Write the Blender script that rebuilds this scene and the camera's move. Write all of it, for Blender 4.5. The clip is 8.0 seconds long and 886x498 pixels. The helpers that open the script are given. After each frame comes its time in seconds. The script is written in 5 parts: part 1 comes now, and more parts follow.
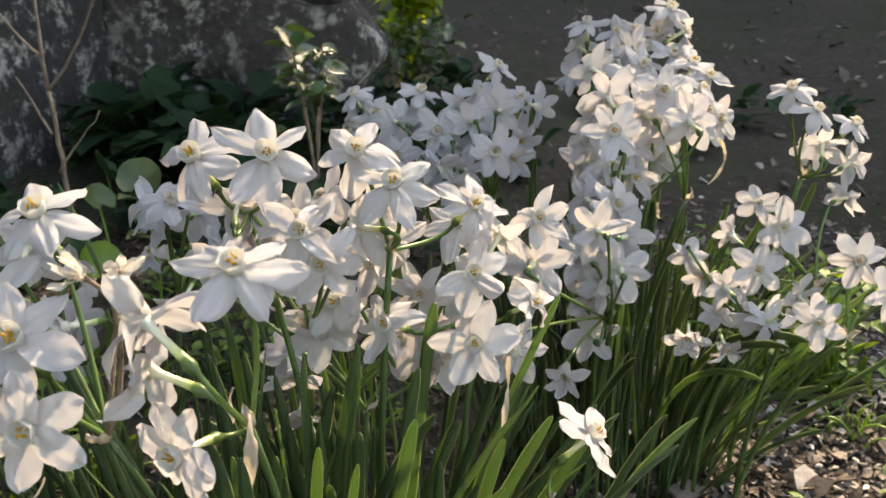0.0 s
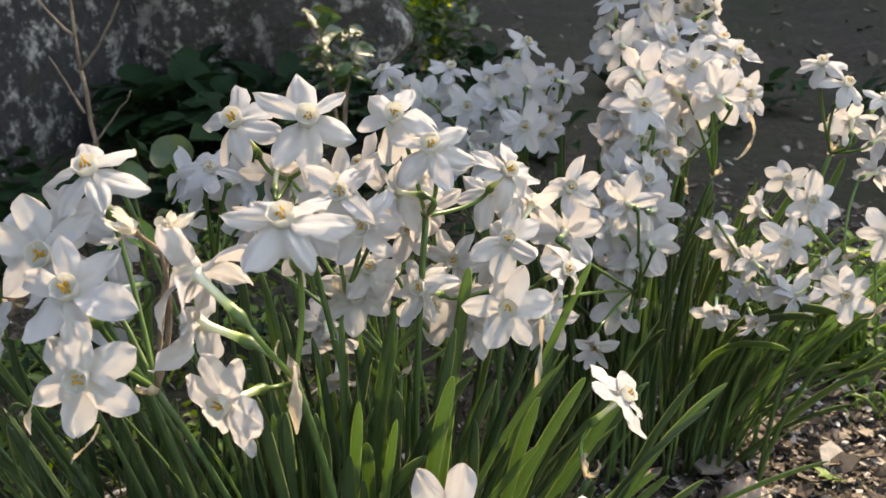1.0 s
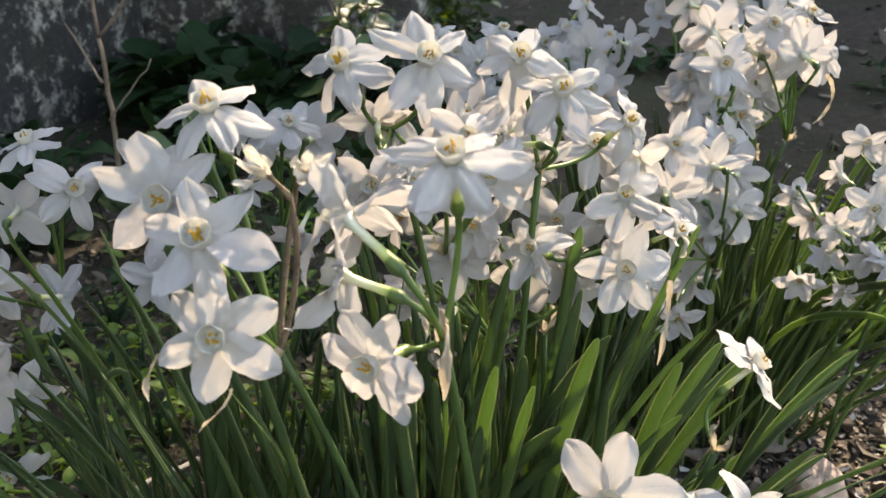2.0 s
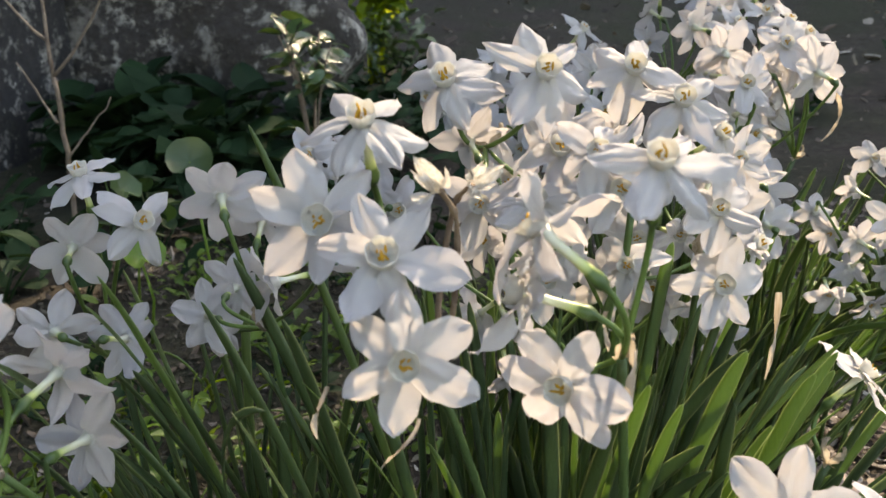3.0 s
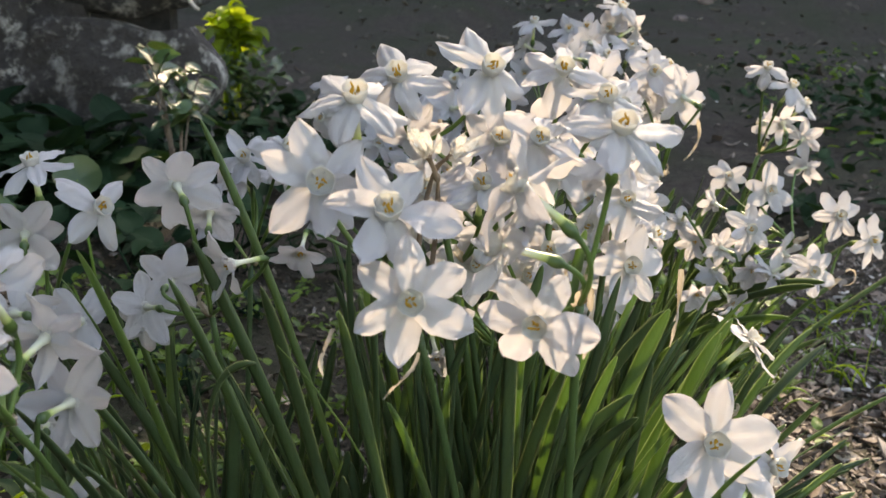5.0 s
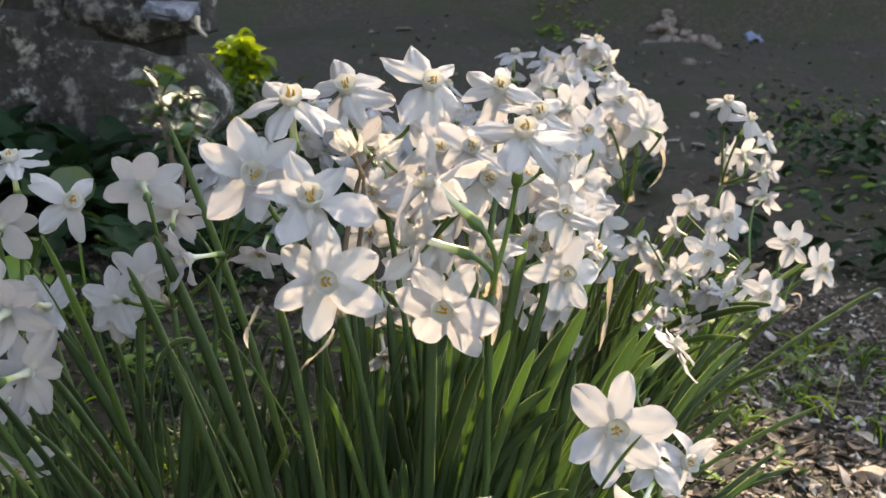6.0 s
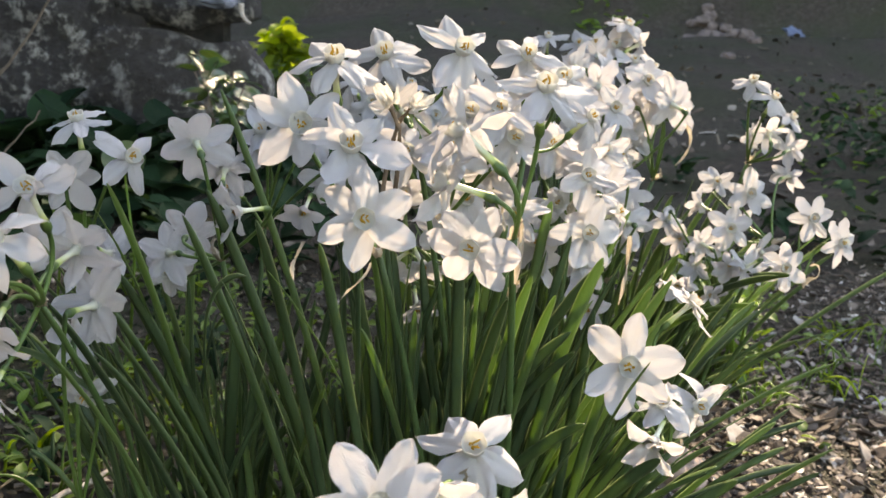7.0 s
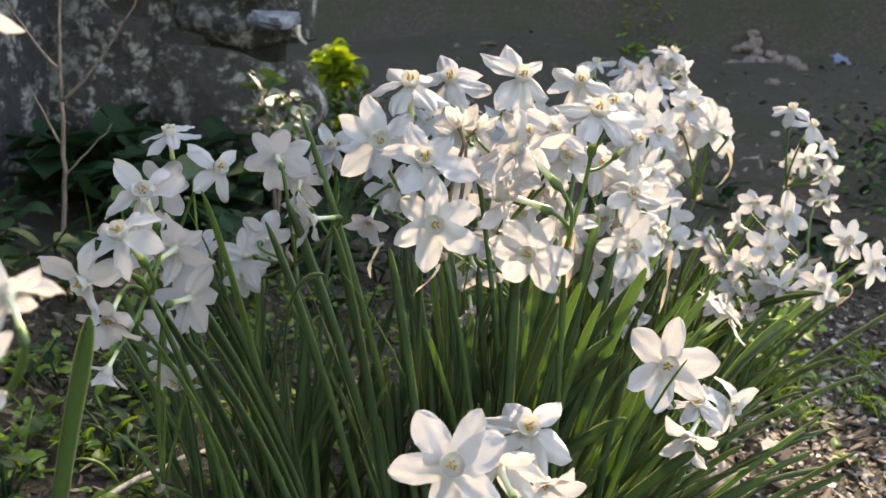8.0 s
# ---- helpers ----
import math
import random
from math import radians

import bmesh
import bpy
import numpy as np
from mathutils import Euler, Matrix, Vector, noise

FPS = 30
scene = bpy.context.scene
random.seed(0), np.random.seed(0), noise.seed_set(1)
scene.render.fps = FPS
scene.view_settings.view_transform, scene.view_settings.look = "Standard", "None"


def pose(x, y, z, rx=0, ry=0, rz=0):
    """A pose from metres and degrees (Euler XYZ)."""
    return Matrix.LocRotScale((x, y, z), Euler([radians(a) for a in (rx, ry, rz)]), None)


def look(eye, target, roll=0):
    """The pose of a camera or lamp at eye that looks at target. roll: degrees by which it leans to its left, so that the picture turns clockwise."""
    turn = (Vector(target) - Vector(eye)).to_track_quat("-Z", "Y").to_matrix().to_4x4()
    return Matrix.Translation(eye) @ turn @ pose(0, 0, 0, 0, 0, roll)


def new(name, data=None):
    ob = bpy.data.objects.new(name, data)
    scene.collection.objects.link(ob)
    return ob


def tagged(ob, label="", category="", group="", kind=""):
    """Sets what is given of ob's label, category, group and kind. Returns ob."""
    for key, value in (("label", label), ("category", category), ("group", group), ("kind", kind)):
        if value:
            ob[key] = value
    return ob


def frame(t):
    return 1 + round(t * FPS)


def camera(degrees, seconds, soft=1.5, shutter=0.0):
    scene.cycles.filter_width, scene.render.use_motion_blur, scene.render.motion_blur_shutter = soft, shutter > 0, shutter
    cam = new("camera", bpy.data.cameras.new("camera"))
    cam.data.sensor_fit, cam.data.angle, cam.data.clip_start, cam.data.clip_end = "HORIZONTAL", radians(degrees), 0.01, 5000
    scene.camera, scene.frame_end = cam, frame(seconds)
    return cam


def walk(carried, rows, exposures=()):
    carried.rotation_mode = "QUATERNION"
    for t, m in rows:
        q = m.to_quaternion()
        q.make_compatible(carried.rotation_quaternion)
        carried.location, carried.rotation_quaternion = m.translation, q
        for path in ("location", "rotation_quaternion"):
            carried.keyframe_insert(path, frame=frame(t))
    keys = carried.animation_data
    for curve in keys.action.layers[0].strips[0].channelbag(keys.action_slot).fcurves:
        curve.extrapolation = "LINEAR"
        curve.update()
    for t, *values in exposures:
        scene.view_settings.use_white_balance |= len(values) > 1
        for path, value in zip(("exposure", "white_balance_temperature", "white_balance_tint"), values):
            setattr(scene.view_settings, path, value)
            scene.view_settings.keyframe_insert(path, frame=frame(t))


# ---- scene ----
cam = camera(48.0, 8.0, 1.5)
cam.data.dof.use_dof, cam.data.dof.focus_distance, cam.data.dof.aperture_fstop = True, 0.52, 24.0
# seconds, eye, aim, roll
PATH = [
    (0, (0.2207, 0.0406, 0.5357), (0.0568, 0.4887, 0.3861), -1.92),
    (0.5, (0.2159, 0.0373, 0.5310), (0.0455, 0.4820, 0.3785), -2.22),
    (1, (0.2185, 0.0259, 0.5282), (0.0449, 0.4684, 0.3730), -2.06),
    (1.5, (0.1913, 0.0204, 0.5208), (0.0147, 0.4611, 0.3639), -1.75),
    (2, (0.1474, 0.0342, 0.5049), (-0.0178, 0.4773, 0.3426), -1.73),
    (2.2, (0.1341, 0.0387, 0.4960), (-0.0298, 0.4811, 0.3306), -1.50),
    (3.3, (0.0344, 0.0094, 0.4942), (-0.0604, 0.4803, 0.3551), -2.15),
    (3.5, (0.0255, 0.0008, 0.4905), (-0.0521, 0.4750, 0.3523), -1.84),
    (4, (0.0118, -0.0150, 0.4852), (-0.0455, 0.4644, 0.3550), -1.33),
    (4.2, (0.0061, -0.0245, 0.4863), (-0.0449, 0.4562, 0.3585), -0.35),
    (5.3, (0.0195, -0.0539, 0.4762), (-0.0210, 0.4300, 0.3572), 0.10),
    (5.5, (0.0234, -0.0689, 0.4779), (-0.0201, 0.4160, 0.3640), 0.60),
    (6, (0.0558, -0.0756, 0.4700), (0.0075, 0.4107, 0.3643), 1.76),
    (6.5, (0.0707, -0.0870, 0.4620), (0.0146, 0.3978, 0.3531), 1.89),
    (7, (0.0649, -0.1187, 0.4566), (-0.0014, 0.3649, 0.3481), 2.10),
    (7.5, (0.0706, -0.1442, 0.4591), (-0.0061, 0.3388, 0.3552), 2.48),
    (8, (0.0624, -0.1744, 0.4604), (-0.0240, 0.3079, 0.3609), 2.97),
]
walk(cam, [(t, look(e, a, r)) for t, e, a, r in PATH], [(0, 2.50, 9300, 14), (2, 2.53, 9000, 12), (3.5, 2.54, 9000, 14), (5.5, 2.58, 8800, 14), (8, 2.78, 8900, 13)])
# ---- end of path ----

# ---------------------------------------------------------------- light
SUN_AZ, SUN_EL = 14.0, 43.0          # degrees: to the right of +y, above the horizon
world = bpy.data.worlds.new("world")
scene.world = world
world.use_nodes = True
wt = world.node_tree
sky = wt.nodes.new("ShaderNodeTexSky")
sky.sky_type, sky.sun_disc = "NISHITA", False
sky.sun_elevation, sky.sun_rotation = radians(SUN_EL), radians(SUN_AZ)
wt.links.new(sky.outputs[0], wt.nodes["Background"].inputs[0])
wt.nodes["Background"].inputs[1].default_value = 0.15
sun_data = bpy.data.lights.new("sun", "SUN")
sun_data.energy, sun_data.angle, sun_data.color = 2.35, radians(0.55), (1.0, 0.93, 0.82)
sun = new("sun", sun_data)
sun_way = Vector((math.sin(radians(SUN_AZ)) * math.cos(radians(SUN_EL)), math.cos(radians(SUN_AZ)) * math.cos(radians(SUN_EL)), math.sin(radians(SUN_EL))))
sun.matrix_world = look(sun_way * 20, (0, 0, 0))

# ---------------------------------------------------------------- materials


class Mat:
    """A node material with short-hand for its nodes."""

    def __init__(self, name):
        self.m = bpy.data.materials.new(name)
        self.m.use_nodes = True
        self.t = self.m.node_tree
        self.b = self.t.nodes["Principled BSDF"]
        self.out = self.t.nodes["Material Output"]
        self.co = self.t.nodes.new("ShaderNodeTexCoord")

    def n(self, kind, **kw):
        node = self.t.nodes.new("ShaderNode" + kind)
        for k, v in kw.items():
            node.inputs[k].default_value = v
        return node

    def l(self, a, b):
        self.t.links.new(a, b)

    def noise(self, scale, detail=4.0, rough=0.55, space="Object", stretch=None):
        t = self.n("TexNoise", Scale=scale, Detail=detail, Roughness=rough)
        src = self.n("NewGeometry").outputs["Position"] if space == "World" else self.co.outputs[space]
        if stretch:
            mp = self.n("Mapping", Scale=stretch)
            self.l(src, mp.inputs[0])
            src = mp.outputs[0]
        self.l(src, t.inputs["Vector"])
        return t.outputs["Fac"]

    def ramp(self, fac, stops, mode="LINEAR"):
        r = self.t.nodes.new("ShaderNodeValToRGB")
        r.color_ramp.interpolation = mode
        while len(r.color_ramp.elements) < len(stops):
            r.color_ramp.elements.new(0.5)
        for e, (p, c) in zip(r.color_ramp.elements, stops):
            e.position, e.color = p, (*c, 1) if len(c) == 3 else c
        self.l(fac, r.inputs[0])
        return r.outputs[0]

    def mix(self, fac, a, b, how="MIX"):
        m = self.t.nodes.new("ShaderNodeMix")
        m.data_type, m.blend_type = "RGBA", how
        for sock, v in ((m.inputs[0], fac), (m.inputs[6], a), (m.inputs[7], b)):
            if isinstance(v, bpy.types.NodeSocket):
                self.l(v, sock)
            elif isinstance(v, tuple):
                sock.default_value = (*v, 1)
            else:
                sock.default_value = v
        return m.outputs[2]

    def bump(self, height, strength, distance):
        b = self.n("Bump", Strength=strength, Distance=distance)
        self.l(height, b.inputs["Height"])
        self.l(b.outputs[0], self.b.inputs["Normal"])
        return b.outputs[0]

    def base(self, col, rough=0.6, spec=0.4):
        if isinstance(col, tuple):
            self.b.inputs["Base Color"].default_value = (*col, 1)
        else:
            self.l(col, self.b.inputs["Base Color"])
        self.b.inputs["Roughness"].default_value = rough
        self.b.inputs["Specular IOR Level"].default_value = spec

    def thin(self, col, share, normal=None):
        """Lets light through: a share of the surface is translucent."""
        tr = self.n("BsdfTranslucent")
        if isinstance(col, tuple):
            tr.inputs[0].default_value = (*col, 1)
        else:
            self.l(col, tr.inputs[0])
        if normal:
            self.l(normal, tr.inputs["Normal"])
        mx = self.n("MixShader", Fac=share)
        self.l(self.b.outputs[0], mx.inputs[1])
        self.l(tr.outputs[0], mx.inputs[2])
        self.l(mx.outputs[0], self.out.inputs[0])

    def rnd(self, kind="Random"):
        return self.n("ObjectInfo").outputs[kind]

    def island(self):
        return self.n("NewGeometry").outputs["Random Per Island"]


def petal_mat():
    m = Mat("petal_white")
    along = m.n("Attribute")
    along.attribute_name = "along"
    veins = m.noise(9, 3, 0.6, stretch=(14, 1.2, 1))
    soft = m.noise(3.0, 2)
    tint = m.ramp(soft, [(0.3,(0.66, 0.645, 0.66)), (0.7, (0.71, 0.70, 0.705))])
    col = m.ramp(along.outputs["Fac"], [(0.0, (0.68, 0.675, 0.60)), (0.2, (0.69, 0.68, 0.68)), (1.0, (0.71, 0.695, 0.71))])
    col = m.mix(0.5, col, tint)
    col = m.mix(m.ramp(veins, [(0.35, (0.22,) * 3), (0.6, (0.0,) * 3)]), col, (0.70, 0.70, 0.69))
    warm = m.ramp(m.rnd(), [(0.0, (1, 0.985, 0.97)), (0.5, (1, 1, 1)), (1.0, (0.975, 0.975, 1.0))])
    col = m.mix(1.0, col, warm, "MULTIPLY")
    m.base(col, 0.6, 0.2)
    nb = m.bump(veins, 0.5, 0.03)
    m.thin(m.mix(1.0, col, (0.70, 0.67, 0.66), "MULTIPLY"), 0.48, nb)
    return m.m


def corona_mat():
    m = Mat("corona_cream")
    f = m.noise(6, 3, stretch=(3, 3, 0.6))
    col = m.ramp(f, [(0.3, (0.70, 0.69, 0.64)), (0.7, (0.72, 0.715, 0.685))])
    m.base(col, 0.5, 0.3)
    m.bump(f, 0.3, 0.02)
    m.thin(m.mix(1.0, col, (0.86, 0.84, 0.80), "MULTIPLY"), 0.55)
    return m.m


def plant_mat(name, stops, through_col, share, rough=0.42, spec=0.45, grain=(60, 60, 2.0), scale=4.0, strength=0.25):
    """Green tissue with fine lines along its length; it glows when lit from behind."""
    m = Mat(name)
    lines = m.noise(scale * 6, 2, 0.5, stretch=grain)
    blot = m.noise(scale * 4, 4, 0.6)
    v = m.mix(0.5, blot, m.rnd())
    col = m.ramp(v, stops)
    col = m.mix(m.ramp(lines, [(0.35, (0.3,) * 3), (0.65, (0.0,) * 3)]), col, m.mix(1.0, col, (0.55, 0.6, 0.5), "MULTIPLY"))
    m.base(col, rough, spec)
    nb = m.bump(lines, strength, 0.002)
    edge = m.n("Attribute")
    edge.attribute_name = "margin"
    # pale leaf margin, painted lighter still as the rim the sun catches
    rim = m.ramp(edge.outputs["Fac"], [(0.80, (0, 0, 0)), (0.97, (0.9,) * 3)])
    col = m.mix(rim, col, m.mix(0.6, col, (0.46, 0.54, 0.26)))
    m.l(col, m.b.inputs["Base Color"])
    own = m.ramp(m.rnd(), [(0.0, (0.3,) * 3), (0.55, (0.62,) * 3), (0.85, (0.95,) * 3), (1.0, (1.2,) * 3)])
    m.thin(m.mix(1.0, m.mix(0.6, col, through_col), own, "MULTIPLY"), share, nb)
    return m.m


def tube_mat():
    """The tube of a bloom: white at the bloom, green towards the stalk."""
    m = Mat("bloom_tube")
    along = m.n("Attribute")
    along.attribute_name = "along"
    f = m.noise(60, 2)
    col = m.ramp(along.outputs["Fac"], [(0.0, (0.72, 0.72, 0.62)), (0.18, (0.70, 0.71, 0.54)), (0.30, (0.50, 0.57, 0.22)), (0.37, (0.10, 0.165, 0.04)), (0.44, (0.042, 0.082, 0.026)), (0.6, (0.08, 0.145, 0.038)), (1.0, (0.12, 0.20, 0.05))])
    col = m.mix(m.ramp(f, [(0.3, (0.3,) * 3), (0.7, (0, 0, 0))]), col, m.mix(1.0, col, (0.6, 0.65, 0.5), "MULTIPLY"))
    m.base(col, 0.4, 0.45)
    m.thin(m.mix(1.0, col, (1.0, 1.0, 0.8), "MULTIPLY"), 0.20)
    return m.m


def paper_mat():
    m = Mat("dry_spathe")
    f = m.noise(40, 4, 0.6, stretch=(8, 8, 1))
    col = m.ramp(f, [(0.3, (0.30, 0.24, 0.18)), (0.55, (0.47, 0.41, 0.34)), (0.75, (0.62, 0.57, 0.51))])
    m.base(col, 0.7, 0.2)
    m.bump(f, 0.5, 0.002)
    m.thin(m.mix(1.0, col, (0.9, 0.85, 0.74), "MULTIPLY"), 0.4)
    return m.m


def dry_petal_mat():
    m = Mat("withered_petal")
    f = m.noise(7, 4, 0.6, stretch=(6, 1.5, 1))
    col = m.ramp(f, [(0.28, (0.36, 0.25, 0.13)), (0.40, (0.58, 0.52, 0.43)), (0.55, (0.68, 0.66, 0.61))])
    m.base(col, 0.65, 0.2)
    m.bump(f, 0.5, 0.03)
    m.thin(col, 0.3)
    return m.m


def anther_mat():
    m = Mat("anther_yellow")
    f = m.noise(40, 3)
    m.base(m.ramp(f, [(0.3, (0.50, 0.24, 0.03)), (0.7, (0.72, 0.42, 0.05))]), 0.75, 0.2)
    m.bump(f, 0.6, 0.02)
    return m.m


def soil_mat():
    m = Mat("soil")
    a, b = m.noise(3.0, 5, 0.6), m.noise(45, 6, 0.7)
    col = m.ramp(b, [(0.3, (0.022, 0.018, 0.015)), (0.55, (0.048, 0.039, 0.031)), (0.75, (0.088, 0.074, 0.060))])
    col = m.mix(m.ramp(a, [(0.42, (0, 0, 0)), (0.62, (0.7,) * 3)]), col, (0.030, 0.036, 0.018))
    m.base(col, 0.9, 0.2)
    m.bump(b, 1.0, 0.02)
    return m.m


def chip_mat():
    m = Mat("leaf_litter")
    f = m.noise(70, 4, 0.6)
    c = m.ramp(m.island(), [(0.0, (0.040, 0.029, 0.022)), (0.4, (0.095, 0.070, 0.054)), (0.72, (0.17, 0.135, 0.11)), (0.90, (0.28, 0.24, 0.205)), (1.0, (0.56, 0.53, 0.49))])
    col = m.mix(m.ramp(f, [(0.35, (0.6,) * 3), (0.65, (0, 0, 0))]), c, m.mix(1.0, c, (0.45, 0.42, 0.38), "MULTIPLY"))
    m.base(col, 0.7, 0.3)
    m.bump(f, 0.7, 0.002)
    return m.m


# a darker copy of the litter colours, with the shade painted in
def shade_chip_mat():
    m = Mat("shade_dark_litter")
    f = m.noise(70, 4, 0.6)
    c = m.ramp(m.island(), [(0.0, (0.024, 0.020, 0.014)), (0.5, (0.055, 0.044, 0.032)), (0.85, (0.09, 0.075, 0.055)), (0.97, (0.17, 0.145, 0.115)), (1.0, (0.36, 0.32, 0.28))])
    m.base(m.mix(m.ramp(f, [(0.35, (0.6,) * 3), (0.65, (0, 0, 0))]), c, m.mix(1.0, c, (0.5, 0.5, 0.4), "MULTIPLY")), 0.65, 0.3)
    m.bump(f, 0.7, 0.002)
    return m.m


def stone_mat():
    """Dark weathered wall stone with pale crusts of lichen and lime."""
    m = Mat("wall_stone")
    a, b, c = m.noise(17, 7, 0.65, "World"), m.noise(48, 6, 0.7, "World"), m.noise(3.2, 4, 0.6, "World")
    base = m.ramp(b, [(0.3, (0.018, 0.018, 0.018)), (0.6, (0.050, 0.048, 0.046)), (0.8, (0.10, 0.095, 0.085))])
    base = m.mix(0.35, base, m.ramp(m.rnd(), [(0.0, (0.02, 0.02, 0.025)), (1.0, (0.07, 0.055, 0.045))]))
    crust = m.ramp(m.mix(0.4, a, b), [(0.51, (0, 0, 0)), (0.59, (0.95,) * 3)])
    crust = m.mix(1.0, crust, m.ramp(m.noise(2.6, 3, 0.5, "World"), [(0.38, (0.1,) * 3), (0.56, (1.0,) * 3)]), "MULTIPLY")
    moss = m.ramp(c, [(0.52, (0, 0, 0)), (0.66, (0.6,) * 3)])
    col = m.mix(moss, base, (0.045, 0.045, 0.022))
    col = m.mix(crust, col, m.ramp(b, [(0.3, (0.14, 0.13, 0.115)), (0.7, (0.40, 0.385, 0.355))]))
    m.base(col, 0.85, 0.25)
    m.bump(m.mix(0.5, a, b), 0.9, 0.02)
    return m.m


def rough_mat(name, dark, light, scale=25, rough=0.85):
    m = Mat(name)
    f = m.noise(scale, 6, 0.65)
    m.base(m.ramp(f, [(0.3, dark), (0.7, light)]), rough, 0.25)
    m.bump(f, 0.7, 0.01)
    return m.m


PETAL, CORONA, TUBE, PAPER, DRY_PETAL, ANTHER = petal_mat(), corona_mat(), tube_mat(), paper_mat(), dry_petal_mat(), anther_mat()
LEAF = plant_mat("narcissus_leaf", [(0.2, (0.052, 0.095, 0.046)), (0.5, (0.082, 0.142, 0.062)), (0.8, (0.125, 0.20, 0.074))], (0.28, 0.39, 0.13), 0.56, 0.36, 0.6)
STEM = plant_mat("narcissus_stem", [(0.2, (0.040, 0.078, 0.028)), (0.8, (0.075, 0.135, 0.040))], (0.24, 0.36, 0.06), 0.14, 0.45, 0.4)
WEED = plant_mat("weed_leaf", [(0.2, (0.06, 0.12, 0.02)), (0.8, (0.13, 0.23, 0.035))], (0.42, 0.62, 0.04), 0.42, grain=(1, 1, 1), scale=12)
# green leaf with deep shade put into its colour, nearly black
SHADEDLEAF = plant_mat("shade_deepened_leaf", [(0.2, (0.008, 0.022, 0.011)), (0.8, (0.017, 0.042, 0.017))], (0.05, 0.12, 0.02), 0.15, 0.7, 0.12, grain=(1, 1, 1), scale=8)
GLOSSLEAF = plant_mat("gloss_leaf", [(0.2, (0.02, 0.05, 0.018)), (0.8, (0.05, 0.10, 0.03))], (0.2, 0.34, 0.03), 0.22, 0.34, 1.0, grain=(1, 1, 1), scale=10)
LIMELEAF = plant_mat("lime_leaf", [(0.2, (0.11, 0.19, 0.02)), (0.8, (0.20, 0.30, 0.03))], (0.80, 0.95, 0.05), 0.70, grain=(20, 20, 1), scale=6)
SOIL, CHIP, SHADECHIP, STONE = soil_mat(), chip_mat(), shade_chip_mat(), stone_mat()
TWIG = rough_mat("twig_bark", (0.10, 0.075, 0.06), (0.24, 0.19, 0.15), 60)
STRAW = rough_mat("pale_stick", (0.34, 0.28, 0.22), (0.55, 0.48, 0.40), 80)
PINKSTONE = rough_mat("pinkish_stone", (0.24, 0.17, 0.13), (0.42, 0.32, 0.26), 40)
BLUE = rough_mat("faded_blue", (0.065, 0.085, 0.14), (0.12, 0.15, 0.22), 30, 0.7)
DEADLEAF = rough_mat("dead_leaf", (0.10, 0.07, 0.05), (0.24, 0.18, 0.13), 60)
RUBBLE = rough_mat("dusty_rubble", (0.06, 0.046, 0.041), (0.18, 0.140, 0.124), 14)
MORTAR = rough_mat("dark_mortar", (0.012, 0.011, 0.010), (0.035, 0.032, 0.03), 30)
BROWNLEAF = plant_mat("brown_tip_leaf", [(0.2, (0.20, 0.15, 0.05)), (0.8, (0.36, 0.28, 0.10))], (0.5, 0.4, 0.1), 0.3)

# ---------------------------------------------------------------- mesh helpers


def mesh_of(name, verts, faces, mat=None, smooth=True, along=None):
    me = bpy.data.meshes.new(name)
    me.from_pydata([tuple(v) for v in verts], [], faces)
    if smooth:
        me.polygons.foreach_set("use_smooth", [True] * len(me.polygons))
    if along is not None:
        me.attributes.new("along", "FLOAT", "POINT").data.foreach_set("value", [float(a) for a in along])
    if mat:
        me.materials.append(mat)
    me.update()
    return me


def part(name, me, parent, label="", at=None):
    ob = new(name, me)
    ob.parent = parent
    if at is not None:
        ob.matrix_basis = at
    return tagged(ob, label) if label else ob


def thing(name, label, category, group="", at=(0, 0, 0), me=None, kind=""):
    ob = new(name, me)
    ob.location = at
    return tagged(ob, label, category, group, kind)


def grid_faces(rows, cols, wrap=False):
    f = []
    for i in range(rows - 1):
        for j in range(cols if wrap else cols - 1):
            k = (j + 1) % cols
            f.append((i * cols + j, i * cols + k, (i + 1) * cols + k, (i + 1) * cols + j))
    return f


def bez(a, b, c, s):
    return a * (1 - s) ** 2 + b * 2 * s * (1 - s) + c * s * s


def swept(name, pts, radii, mat, sides=8, along=None, flat=1.0):
    """A round bar along points, closed at both ends."""
    pts = [Vector(p) for p in pts]
    ref = Vector((0.31, 0.9, 0.17))
    verts, al = [], []
    for i, p in enumerate(pts):
        d = (pts[min(i + 1, len(pts) - 1)] - pts[max(i - 1, 0)]).normalized()
        a = d.cross(ref).normalized()
        b = d.cross(a)
        for k in range(sides):
            t = 2 * math.pi * k / sides
            verts.append(p + (a * math.cos(t) + b * math.sin(t) * flat) * radii[i])
            al.append(along[i] if along else 0)
    faces = grid_faces(len(pts), sides, True)
    faces += [tuple(range(sides - 1, -1, -1)), tuple(range((len(pts) - 1) * sides, len(pts) * sides))]
    return mesh_of(name, verts, faces, mat, True, al if along else None)


# ---------------------------------------------------------------- ground


def ramp_up(v, a, b):
    s = min(1.0, max(0.0, (v - a) / (b - a)))
    return s * s * (3 - 2 * s)


SUN_SLANT = math.tan(radians(SUN_AZ))


